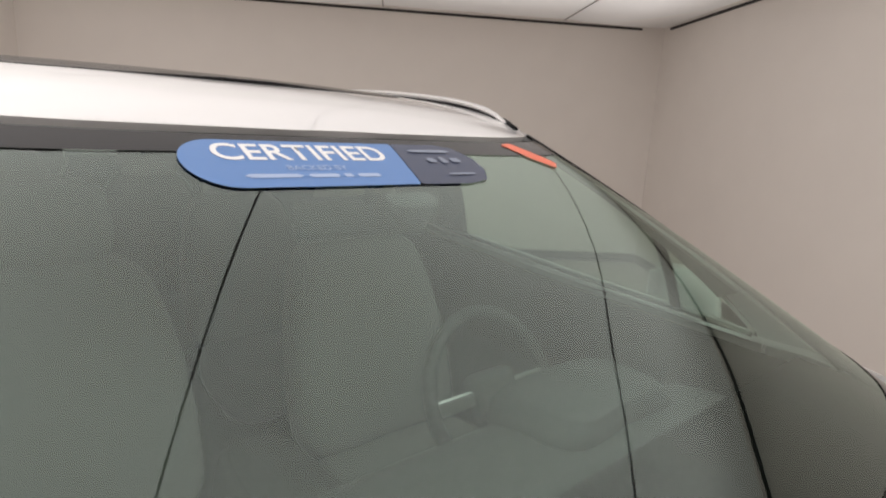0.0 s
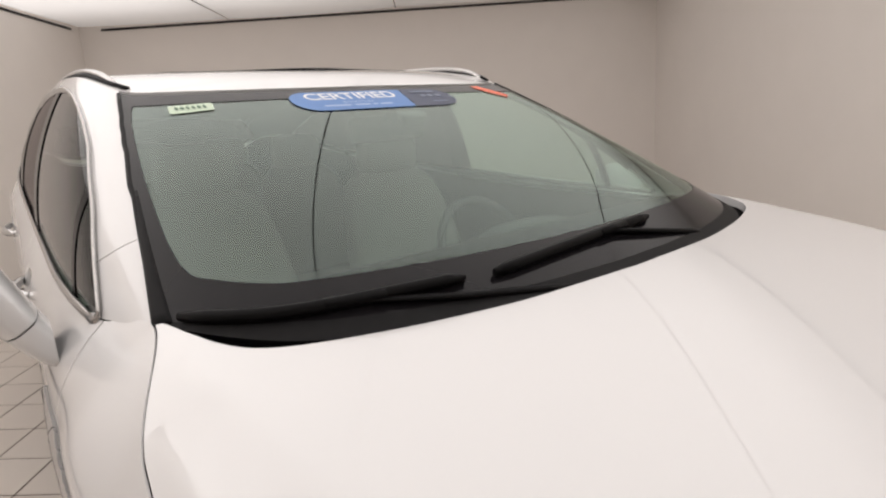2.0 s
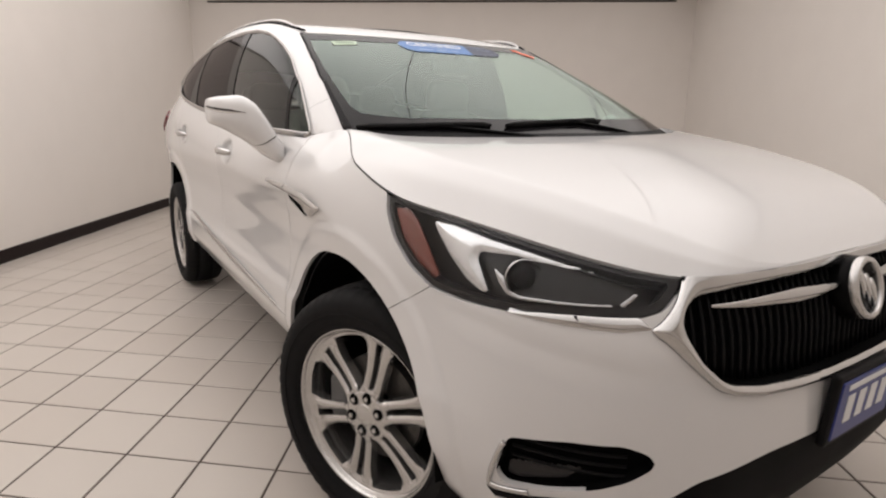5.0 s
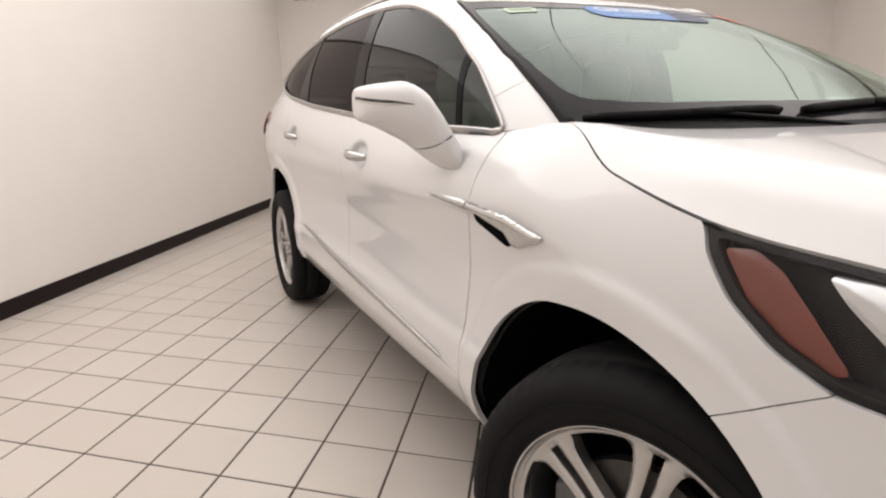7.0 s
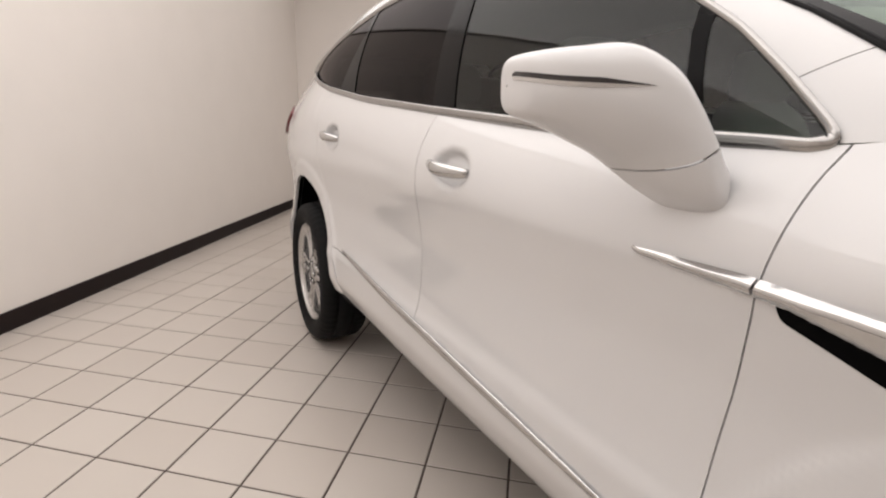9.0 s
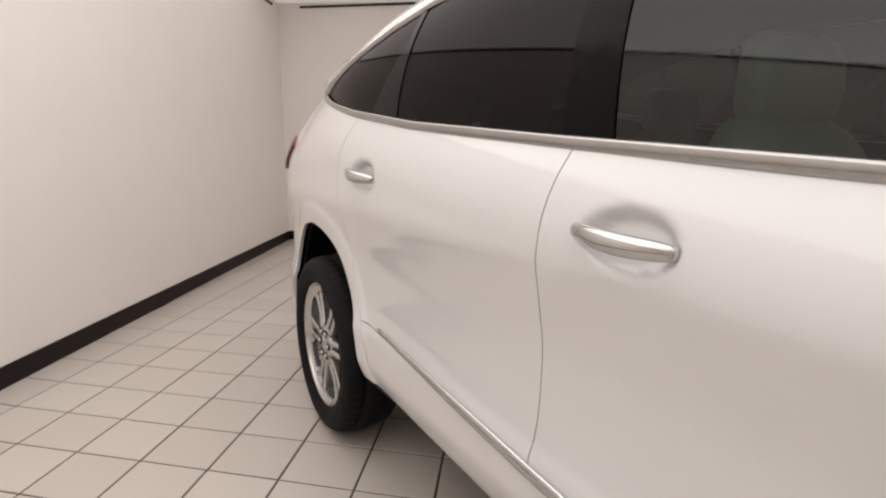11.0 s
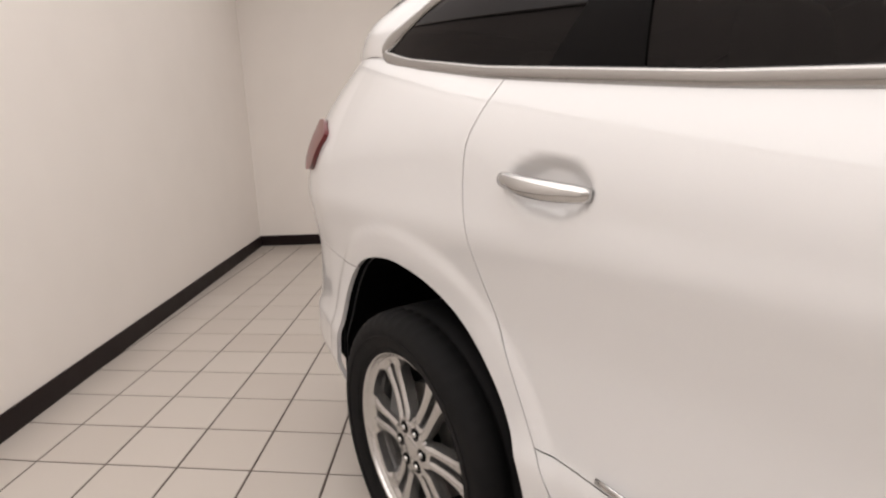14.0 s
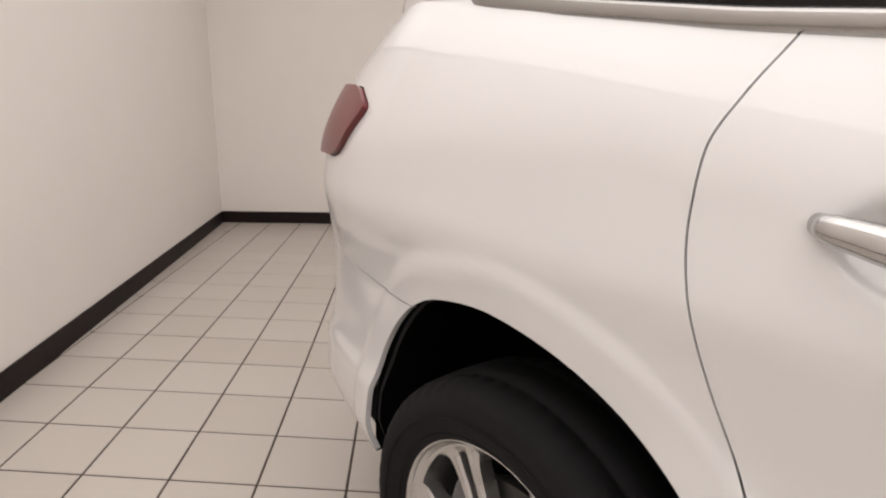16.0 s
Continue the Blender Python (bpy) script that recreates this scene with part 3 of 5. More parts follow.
FOG = rounded([(0.974, 0.548), (0.844, 0.572), (0.736, 0.578), (0.690, 0.564), (0.668, 0.546), (0.674, 0.528), (0.718, 0.502), (0.782, 0.478), (0.890, 0.450), (0.974, 0.436), (0.994, 0.446), (1.000, 0.465)], 0.012, 4)
BUMPER = [(-0.2, 0.1), (1.30, 0.1), (1.50, 0.60), (1.42, 0.710), (1.238, 0.820), (1.2, 0.9), (1.2, 1.3), (-0.2, 1.3)]
TAIL = rounded([(3.57, 1.178), (3.66, 1.222), (4.30, 1.235), (4.30, 1.05), (3.72, 1.062), (3.67, 1.085)], 0.02, 4)
DLO = rounded([(0.545, 1.136), (0.526, 1.152), (0.575, 1.196), (0.63, 1.243), (0.72, 1.311), (0.83, 1.375), (0.914, 1.425), (1.04, 1.483), (1.16, 1.527), (1.28, 1.560),
               (1.45, 1.588), (1.70, 1.605), (2.09, 1.610), (2.40, 1.600), (2.70, 1.568), (2.95, 1.522), (3.12, 1.478), (3.25, 1.438), (3.345, 1.403), (3.325, 1.378),
               (3.22, 1.358), (3.10, 1.337), (2.80, 1.291), (2.30, 1.236), (1.65, 1.189), (1.00, 1.148), (0.60, 1.139)], 0.02, 4)


def bottom_of(l, y):
    """Height of the painted skin's lower edge."""
    nose = pchip((0.0, 0.16, 0.35, 0.55, 0.66, 0.80, 1.0, 1.3), (0.500, 0.505, 0.508, 0.493, 0.445, 0.385, 0.31, 0.28), np.clip(l, 0, 1.3))
    side = pchip((0.3, 0.75, 1.0, 1.4, 1.8, 2.1, 2.6, 3.4, 3.6, 4.2), (0.31, 0.298, 0.29, 0.318, 0.348, 0.372, 0.395, 0.39, 0.37, 0.35), np.clip(y, 0.3, 4.2))
    return np.where(y < 0.3, nose, side)


def skin():
    s = Sheet.grid(LOWER)
    for cy, cz, r in ARCHES:
        s = s.split(np.hypot(s.pts[:, 1] - cy, s.pts[:, 2] - cz) - arch_radius(r, s.pts[:, 1] - cy, s.pts[:, 2] - cz))[1]
    low, s = s.split(s.pts[:, 2] - bottom_of(s.pts[:, 3], s.pts[:, 1]))
    return low, s


SILL, SKIN = skin()


def by(sheet, fn, gap=GAP):
    """Parts a sheet along fn(sheet) = 0 and leaves a gap."""
    a = sheet.keep(fn(sheet) + gap)
    b = sheet.split(fn(sheet) - gap)[1]
    return a, b


lamp_skin, rest = by(SKIN, lambda s: inside(LAMP, s.pts[:, 3], s.pts[:, 2]))
grille_skin, rest = by(rest, lambda s: inside(GRILLE_OUT, s.pts[:, 3], s.pts[:, 2]), 0.0005)
fog_skin, rest = by(rest, lambda s: inside(FOG, s.pts[:, 3], s.pts[:, 2]), 0.0005)
bumper_skin, rest = by(rest, lambda s: inside(BUMPER, s.pts[:, 3], s.pts[:, 2]), 0.0010)
fender_skin, rest = by(rest, lambda s: s.pts[:, 1] - CUT_FRONT(s.pts[:, 2]))
doors, quarter = by(rest, lambda s: s.pts[:, 1] - CUT_REAR(s.pts[:, 2]))
skirt_skin, doors = by(doors, lambda s: s.pts[:, 2] - pchip((0.5, 0.70, 1.25, 1.64, 2.0, 2.44, 2.6), (0.470, 0.474, 0.507, 0.532, 0.557, 0.589, 0.598), np.clip(s.pts[:, 1], 0.5, 2.6)), 0.0014)
fdoor_skin, rdoor_skin = by(doors, lambda s: s.pts[:, 1] - CUT_MID(s.pts[:, 2]))
tail_skin, quarter = by(quarter, lambda s: np.maximum(inside(TAIL, s.pts[:, 1], s.pts[:, 2]), s.pts[:, 0] + 0.46))
gate_skin, quarter = by(quarter, lambda s: np.maximum(np.maximum(-0.62 - s.pts[:, 0], 3.4 - s.pts[:, 1]), 0.76 - s.pts[:, 2]))
rbumper_skin, quarter = by(quarter, lambda s: np.where(s.pts[:, 1] > 3.25, s.pts[:, 2] - pchip((3.3, 3.45, 3.6, 3.75, 4.2), (0.80, 0.80, 0.808, 0.828, 0.84), np.clip(s.pts[:, 1], 3.3, 4.2)), 1.0))

SHELL_BACK = material("dark_inner_body", (0.02, 0.02, 0.021), 0.8)
M_GREY_TRIM = grain(material("grey_plastic", (0.10, 0.10, 0.10), 0.55), 50, 0.2, 0.1, 0.001)
M_RED = material("red_tail_lens", (0.13, 0.008, 0.011), 0.3, Coat_Weight=0.3)
M_AMBER = material("amber_reflector", (0.17, 0.036, 0.020), 0.3, Coat_Weight=0.5)
M_LENS = glass("lamp_lens", (0.92, 0.93, 0.94), least=0.02)
M_LAMP_DARK = material("lamp_housing", (0.022, 0.020, 0.020), 0.35, Specular_IOR_Level=0.2)
M_LAMP_WHITE = material("lamp_light_guide", (0.78, 0.78, 0.78), 0.2, 0.75)


def panel(name, sheet, mat, lip=0.014, parent=None, label="", both=True, inward=None):
    """A panel on the near side and its mirror image on the far side."""
    made = []
    for mir in ((False, True) if both else (False,)):
        made.append(part(name, sheet.mesh(name, lip=lip, mirror=mir, inward=inward), mat, parent or car, label))
    return made


def two_sided(name, sheet, mat, lip=0.014, label="", parent=None):
    """One part over both halves of the car."""
    bm = bmesh.new()
    for mir in (False, True):
        data = sheet.mesh(name, lip=0.0, mirror=mir)
        bm.from_mesh(data)
        bpy.data.meshes.remove(data)
    bmesh.ops.remove_doubles(bm, verts=bm.verts, dist=0.0008)
    bm.normal_update()
    if lip:
        rim = [e for e in bm.edges if e.is_boundary]
        for e in rim:
            e.smooth = False
        way = {tuple(round(c, 6) for c in v.co): v.normal.copy() for e in rim for v in e.verts}
        got = bmesh.ops.extrude_edge_only(bm, edges=rim)
        for v in (g for g in got["geom"] if isinstance(g, bmesh.types.BMVert)):
            v.co -= way[tuple(round(c, 6) for c in v.co)] * lip
    return part(name, bm, mat, parent or car, label, smooth=True)


panel("front_fender", fender_skin, M_PAINT)
fdoors = panel("front_door", fdoor_skin, M_PAINT)
rdoors = panel("rear_door", rdoor_skin, M_PAINT)
panel("side_skirt", skirt_skin, M_PAINT)
panel("rear_quarter", quarter.main(), M_PAINT)
front_bumper = two_sided("front_bumper", bumper_skin, M_PAINT)
rear_bumper = two_sided("rear_bumper", rbumper_skin, M_PAINT)
two_sided("tailgate", gate_skin.main(), M_PAINT)
VALANCE = SILL.keep(SILL.pts[:, 1] - 3.2)
two_sided("lower_valance", shifted(VALANCE, -0.012), material("black_valance", (0.004, 0.0038, 0.004), 0.7, Specular_IOR_Level=0.1), 0.02, "matt black lower body trim")
panel("tail_lamp", shifted(tail_skin, 0.014), M_RED, 0.03, label="dark red tail lamp lens")

# a dark inner body behind the panel gaps, which also closes the doors inside
cups, HANDLE_CUPS = HANDLE_CUPS, []
INNER = Sheet.grid(lower_grid(188, 29))
HANDLE_CUPS = cups
INNER = INNER.split(np.where(INNER.pts[:, 1] > 3.2, INNER.pts[:, 2] - bottom_of(INNER.pts[:, 3], INNER.pts[:, 1]), 1.0))[1]
for cy_, cz_, r_ in ARCHES:
    INNER = INNER.split(np.hypot(INNER.pts[:, 1] - cy_, INNER.pts[:, 2] - cz_) - arch_radius(r_, INNER.pts[:, 1] - cy_, INNER.pts[:, 2] - cz_) + 0.004)[1]
INNER = INNER.split(np.minimum(inside(GRILLE_OUT, INNER.pts[:, 3], INNER.pts[:, 2]), np.minimum(inside(LAMP, INNER.pts[:, 3], INNER.pts[:, 2]), inside(FOG, INNER.pts[:, 3], INNER.pts[:, 2]))))[1]
two_sided("inner_body", shifted(INNER, -0.036), SHELL_BACK, 0.0)
part("underbody", box(-0.70, 0.70, -0.60, 3.6, 0.24, 0.42, 0.03), SHELL_BACK, car)


def arch_liner(cy, cz, r, mir):
    """The dark tub round a wheel, open to the outside."""
    bm = bmesh.new()
    rows = []
    rim = [(a, 0.004 + float(arch_radius(r, math.cos(a), math.sin(a)))) for a in np.linspace(radians(-4), radians(184), 40)]
    for x in (-0.922, -0.80, -0.55):
        rows.append([bm.verts.new((x * (-1 if mir else 1), cy + d * math.cos(a), cz + d * math.sin(a))) for a, d in rim])
    for a, b in zip(rows, rows[1:]):
        for k in range(39):
            bm.faces.new((a[k], a[k + 1], b[k + 1], b[k]))
    bm.faces.new(rows[-1])
    return part("wheel_liner", bm, M_DARK, car, smooth=False)


for cy_, cz_, r_ in ARCHES:
    for mir_ in (False, True):
        arch_liner(cy_, cz_, r_, mir_)

# hood with its rear edge cut along the cowl
HOOD_EDGE_A = (0.0, 0.26, 0.45, 0.60, 0.68, 0.72, 0.75, 0.77, 0.785, 0.800, 0.90)
HOOD_EDGE_Y = (0.036, 0.047, 0.076, 0.116, 0.147, 0.175, 0.217, 0.266, 0.318, 0.355, 0.42)
hood = Sheet.grid(hood_grid(110, 161))
hood = hood.keep(hood.pts[:, 1] - pchip(HOOD_EDGE_A, HOOD_EDGE_Y, np.abs(hood.pts[:, 0])))
hood = hood.keep(np.abs(hood.pts[:, 3]) - 0.9955)
hood = hood.split(hood.pts[:, 1] - (EDGE[0, 1] + 0.006))[1]
part("hood", hood.mesh("hood", lip=0.02), M_PAINT, car)
under_hood = Sheet.grid(hood_grid(40, 31))
part("hood_frame", shifted(under_hood, -0.024).mesh("hood_frame"), M_DARK, car)

# the greenhouse
FULL = np.concatenate([GLASSHOUSE[::-1] * np.array([-1, 1, 1, -1, 1]), GLASSHOUSE[1:]])
SCREEN = Sheet.grid(FULL[np.abs(FULL[:, 0, 3]) < 4.2])
SCREEN = SCREEN.keep(np.abs(SCREEN.pts[:, 3]) - (3.05 + 0.32 * SCREEN.pts[:, 4] ** 3))
SCREEN = SCREEN.keep(SCREEN.pts[:, 4] - 0.972)
cowl, SCREEN = SCREEN.split(SCREEN.pts[:, 4] - (0.045 - 0.03 * np.clip((np.abs(SCREEN.pts[:, 3]) - 2.0), 0, 1)))
CLEAR = rounded([(-2.69, 0.155), (-2.0, 0.142), (-1.3, 0.155), (0, 0.155), (1.3, 0.155), (2.0, 0.142), (2.69, 0.155), (2.85, 0.5), (3.00, 0.895), (0, 0.925), (-3.00, 0.895), (-2.85, 0.5)], 0.14, 6)
windscreen = part("windscreen", SCREEN.mesh("windscreen"), M_SCREEN, car, "green-tinted laminated windscreen with a black border")
frit = shifted(SCREEN, 0.0015)
frit = frit.split(inside(CLEAR, frit.pts[:, 3], frit.pts[:, 4]))[1]
part("black_border", frit.mesh("black_border"), material("black_enamel", (0.009, 0.0082, 0.0092), 0.12, Specular_IOR_Level=0.16), windscreen)
part("cowl", shifted(cowl, 0.003).mesh("cowl", lip=0.012), M_BLACK, car, "matt black plastic cowl below the windscreen")

SIDE_G = Sheet.grid(GLASSHOUSE[GLASSHOUSE[:, 0, 3] > 2.8])
SIDE_G = SIDE_G.split(SIDE_G.pts[:, 3] - (3.07 + 0.32 * SIDE_G.pts[:, 4] ** 3))[1]
day, frame_g = SIDE_G.split(inside(DLO, SIDE_G.pts[:, 1], SIDE_G.pts[:, 2]))
rear_glass, frame_g = frame_g.split(np.maximum(11.45 - frame_g.pts[:, 3], np.maximum(frame_g.pts[:, 4] - 0.93, 0.08 - frame_g.pts[:, 4])))
foot, frame_g = by(frame_g, lambda s: np.where(s.pts[:, 1] < 0.8, s.pts[:, 2] - (1.262 - 0.62 * (s.pts[:, 1] - 0.55)), 1.0), 0.0012)
panel("body_frame", frame_g, M_PAINT, 0.012)
panel("pillar_foot", foot, M_PAINT, 0.012)
M_LINING = material("grey_headliner", (0.30, 0.30, 0.285), 0.9)
panel("pillar_lining", shifted(frame_g, -0.018), M_LINING, 0.0)
two_sided("rear_window", rear_glass, M_PRIVACY, 0.0)


def lines_y(zy):
    return grow_y([z for z, _ in zy], [y for _, y in zy])


SAIL = lines_y(((1.10, 0.705), (1.24, 0.742), (1.40, 0.79)))
B_FRONT, B_REAR = lines_y(((1.1, 1.515), (1.65, 1.575))), lines_y(((1.1, 1.655), (1.65, 1.675)))
C_FRONT, C_REAR = lines_y(((1.1, 2.415), (1.7, 2.44))), lines_y(((1.1, 2.76), (1.277, 2.63), (1.41, 2.53), (1.6, 2.40)))
sail_glass, day2 = day.split(day.pts[:, 1] - SAIL(day.pts[:, 2]))
sail_bar, day2 = day2.split(day2.pts[:, 1] - SAIL(day2.pts[:, 2]) - 0.028)
front_glass, day2 = day2.split(day2.pts[:, 1] - B_FRONT(day2.pts[:, 2]))
b_post, day2 = day2.split(day2.pts[:, 1] - B_REAR(day2.pts[:, 2]))
rear_side, day2 = day2.split(day2.pts[:, 1] - C_FRONT(day2.pts[:, 2]))
c_post, corner_glass = day2.split(day2.pts[:, 1] - np.maximum(C_REAR(day2.pts[:, 2]), 2.47))
panel("sail_window", sail_glass, M_SIDE, 0.0)
panel("window_divider", shifted(sail_bar, 0.002), M_GLOSS_BLACK, 0.006)
panel("front_side_window", front_glass, M_SIDE, 0.0, label="lightly tinted front door window")
panel("door_post", shifted(b_post, 0.003), M_GLOSS_BLACK, 0.006)
panel("rear_side_window", rear_side, M_PRIVACY, 0.0, label="dark privacy glass in the rear door")
panel("rear_post", shifted(c_post, 0.003), M_GLOSS_BLACK, 0.006)
panel("corner_window", corner_glass, M_PRIVACY, 0.0, label="dark privacy glass behind the rear door")

# near-side surface lookup for trims
SURF_PTS = np.concatenate([GLASSHOUSE[GLASSHOUSE[:, 0, 3] > 3.4].reshape(-1, 5)[:, :3], LOWER[(LOWER[:, 0, 1] > -0.2) & (LOWER[:, 0, 3] < 5.6)].reshape(-1, 5)[:, :3]])


def side_x(y, z, off=0.0):
    """The near side's x (below zero) at a place in side view, with a stand-off."""
    d = np.hypot(SURF_PTS[:, 1] - y, SURF_PTS[:, 2] - z)
    k = np.argpartition(d, 6)[:6]
    w = 1 / (d[k] + 1e-4) ** 2
    return float((SURF_PTS[k, 0] * w).sum() / w.sum()) - off


def along(points, off=0.0, step=0.03):
    """Points in side view laid on the near side."""
    out = []
    for (y0, z0), (y1, z1) in zip(points, points[1:]):
        n = max(1, int(math.hypot(y1 - y0, z1 - z0) / step))
        out += [(y0 + (y1 - y0) * k / n, z0 + (z1 - z0) * k / n) for k in range(n)]
    out.append(points[-1])
    return [(side_x(y, z, off), y, z) for y, z in out]


def both_sides(name, make, mat, parent=None, label=""):
    made = []
    for mir in (False, True):
        bm = make()
        if mir:
            bmesh.ops.scale(bm, vec=(-1, 1, 1), verts=bm.verts)
            bmesh.ops.reverse_faces(bm, faces=bm.faces)
        made.append(part(name, bm, mat, (parent[int(mir)] if isinstance(parent, list) else parent) or car, label))
    return made


def pillar_trim():
    """A black strip that stands proud of the glass at the foot of the front pillar and tapers out upwards."""
    row = GLASSHOUSE[int(np.argmin(np.abs(GLASSHOUSE[:, 0, 3] - 3.03)))]
    vs = np.linspace(0.0, 0.44, 16)
    return tube([tuple(np.interp(v, row[:, 4], row[:, c]) for c in range(3)) for v in vs], [0.019 - 0.015 * (v / 0.44) ** 0.8 for v in vs], 8, 0.7)


both_sides("pillar_foot_trim", pillar_trim, M_BLACK)
# dark bars in the hood's side gaps: the shade there put in as colour
both_sides("hood_gap_shade", lambda: tube([(-float(edge_at(y)[0]) * 0.996, y, float(edge_at(y)[1]) - 0.0035) for y in np.linspace(-0.14, 0.345, 30)], 0.0024, 6), M_DARK)


def smoothed(path, rounds=2):
    pts = np.array(path)
    for _ in range(rounds):
        pts[1:-1] = (pts[:-2] + 2 * pts[1:-1] + pts[2:]) / 4
    return [tuple(p) for p in pts]


dlo_line = list(DLO) + [DLO[0]]


def window_strip():
    """The bright strip round the side glass, broader along the belt and at its rear corner."""
    pts = smoothed(along(dlo_line, 0.004))
    wide = [0.0100 + 0.0055 * float(np.clip((1.10 + 0.105 * y - z) / 0.03, 0, 1)) + 0.006 * float(np.clip((y - 3.15) / 0.12, 0, 1)) for _, y, z in pts]
    return tube(pts[:-1], wide[:-1], 8, 0.5, up=(1, 0, 0.3), closed=True)


both_sides("window_trim", lambda: window_strip(), M_SATIN, label="bright chrome strip round the side windows")
both_sides("sill_strip", lambda: tube(smoothed(along([(0.70, 0.487), (1.25, 0.520), (1.64, 0.545), (2.0, 0.570), (2.44, 0.602)], 0.006)),
                                      [0.002 + 0.014 * math.sin(math.pi * min(1, 0.01 + 0.97 * k / 59)) ** 0.6 for k in range(200)], 8, 0.5, up=(1, 0, 0)), M_CHROME)


def spear():
    """The chrome spear from the fender into the door, with its hooked front."""
    poly = rounded([(0.765, 0.973), (0.56, 0.975), (0.36, 0.962), (0.225, 0.932), (0.24, 0.922), (0.325, 0.890), (0.352, 0.892), (0.372, 0.915), (0.50, 0.945), (0.56, 0.950), (0.75, 0.963)], 0.006, 3)
    ls, zs = np.linspace(1.72, 2.40, 140), np.linspace(0.88, 0.985, 26)
    ll, zz = (g.ravel() for g in np.meshgrid(ls, zs, indexing="ij"))
    a, y = body_point(ll, zz)
    s = Sheet.grid(np.stack([-a, y, zz, ll, zz], -1).reshape(140, 26, 5))
    d = inside(poly, s.pts[:, 1], s.pts[:, 2])
    s.pts[:, 0] -= 0.004 + 0.010 * np.clip(-d / 0.012, 0, 1) ** 0.6
    return s.keep(inside(poly, s.pts[:, 1], s.pts[:, 2]))


spear_sheet = spear()
spear_rear, spear_front = by(spear_sheet, lambda s: CUT_FRONT(s.pts[:, 2]) - s.pts[:, 1], 0.0025)
panel("fender_spear", spear_front, M_CHROME, 0.014, label="chrome spear round the fender vent")
panel("door_spear", spear_rear, M_CHROME, 0.014)
VENT = rounded([(0.517, 0.949), (0.508, 0.926), (0.44, 0.904), (0.378, 0.884), (0.352, 0.893), (0.372, 0.915), (0.44, 0.934)], 0.008, 3)
ll_, zz_ = (g.ravel() for g in np.meshgrid(np.linspace(1.85, 2.15, 120), np.linspace(0.87, 0.96, 60), indexing="ij"))
aa_, yy_ = body_point(ll_, zz_)
vent_sheet = Sheet.grid(np.stack([-aa_ - 0.0015, yy_, zz_, ll_, zz_], -1).reshape(120, 60, 5))
panel("fender_vent", vent_sheet.keep(inside(VENT, vent_sheet.pts[:, 1], vent_sheet.pts[:, 2])), M_DARK, 0.003)
both_sides("rear_fin", lambda: tube([(-0.650, 3.40, 1.570), (-0.640, 3.50, 1.560), (-0.625, 3.62, 1.540), (-0.612, 3.72, 1.505), (-0.600, 3.785, 1.455)], [0.010, 0.017, 0.020, 0.018, 0.008], 8, 0.8, up=(1, 0, 0)), M_GREY_TRIM, label="dark grey fin beside the rear window")


def handle(yf, zf, yr, zr):
    """A strap handle: a tapered chrome bar standing off its cup on two feet."""
    n = 17
    pts, rad = [], []
    for k in range(n):
        t = k / (n - 1)
        y, z = yf + (yr - yf) * t, zf + (zr - zf) * t
        pts.append((side_x(y, z, 0.0) * (1 - math.sin(math.pi * t) ** 0.5) + (-0.984 if yf < 2 else -0.982) * math.sin(math.pi * t) ** 0.5, y, z))
        rad.append(0.004 + 0.0145 * math.sin(math.pi * min(1, 0.03 + 0.94 * t)) ** 0.3)
    return tube(pts, rad, 12, 0.75, up=(1, 0, 0))


both_sides("door_handle", lambda: handle(1.332, 1.0345, 1.539, 1.046), M_CHROME, fdoors, "chrome strap handle over a scoop")
both_sides("door_handle", lambda: handle(2.462, 1.077, 2.670, 1.0945), M_CHROME, rdoors, "chrome strap handle over a scoop")

# roof, rails, glass panel
roof = Sheet.grid(roof_grid(120, 61))
SUN = rounded([(-0.46, 1.37), (0, 1.35), (0.46, 1.37), (0.48, 1.5), (0.48, 2.30), (-0.48, 2.30), (-0.48, 1.5)], 0.06, 5)
sun, roof = by(roof, lambda s: inside(SUN, s.pts[:, 0], s.pts[:, 1]), 0.004)
part("roof_panel", roof.mesh("roof_panel", lip=0.012), M_PAINT, car)
part("sunroof_seal", tube([(x, y, float(np.interp(y, ROOF_Y, ROOF_Z)) - 0.05 * (abs(x) / 0.7) ** 2.6 + 0.004) for x, y in SUN], 0.009, 6, 0.6, closed=True), M_BLACK, car)
part("glass_roof", shifted(sun, 0.001).mesh("glass_roof", lip=0.01), M_GLOSS_BLACK, car, "dark glass roof panel")
part("roof_lining", shifted(Sheet.grid(roof_grid(30, 21)), -0.03).mesh("roof_lining", flip=True), M_LINING, car)


def cant_at(y):
    k = np.argsort(CANT[:, 1])
    return np.interp(y, CANT[k, 1], CANT[k, 0]), np.interp(y, CANT[k, 1], CANT[k, 2])


def rail():
    ys = np.linspace(1.17, 3.45, 44)
    pts, rad = [], []
    for y in ys:
        x, z = cant_at(y)
        e = min(1, (y - 1.17) / 0.10, (3.45 - y) / 0.22)
        pts.append((x + 0.03, y, z + 0.003 + 0.012 * math.sin(math.pi / 2 * max(0, e))))
        rad.append(0.006 + 0.005 * max(0, e))
    return tube(pts, rad, 10, 0.75)


both_sides("roof_rail", rail, M_ALLOY, label="satin silver roof rail")
both_sides("roof_ditch", lambda: tube([(cant_at(y)[0] + 0.02, y, cant_at(y)[1] + 0.006) for y in np.linspace(1.12, 3.6, 40)], 0.009, 6, 0.6), M_BLACK)
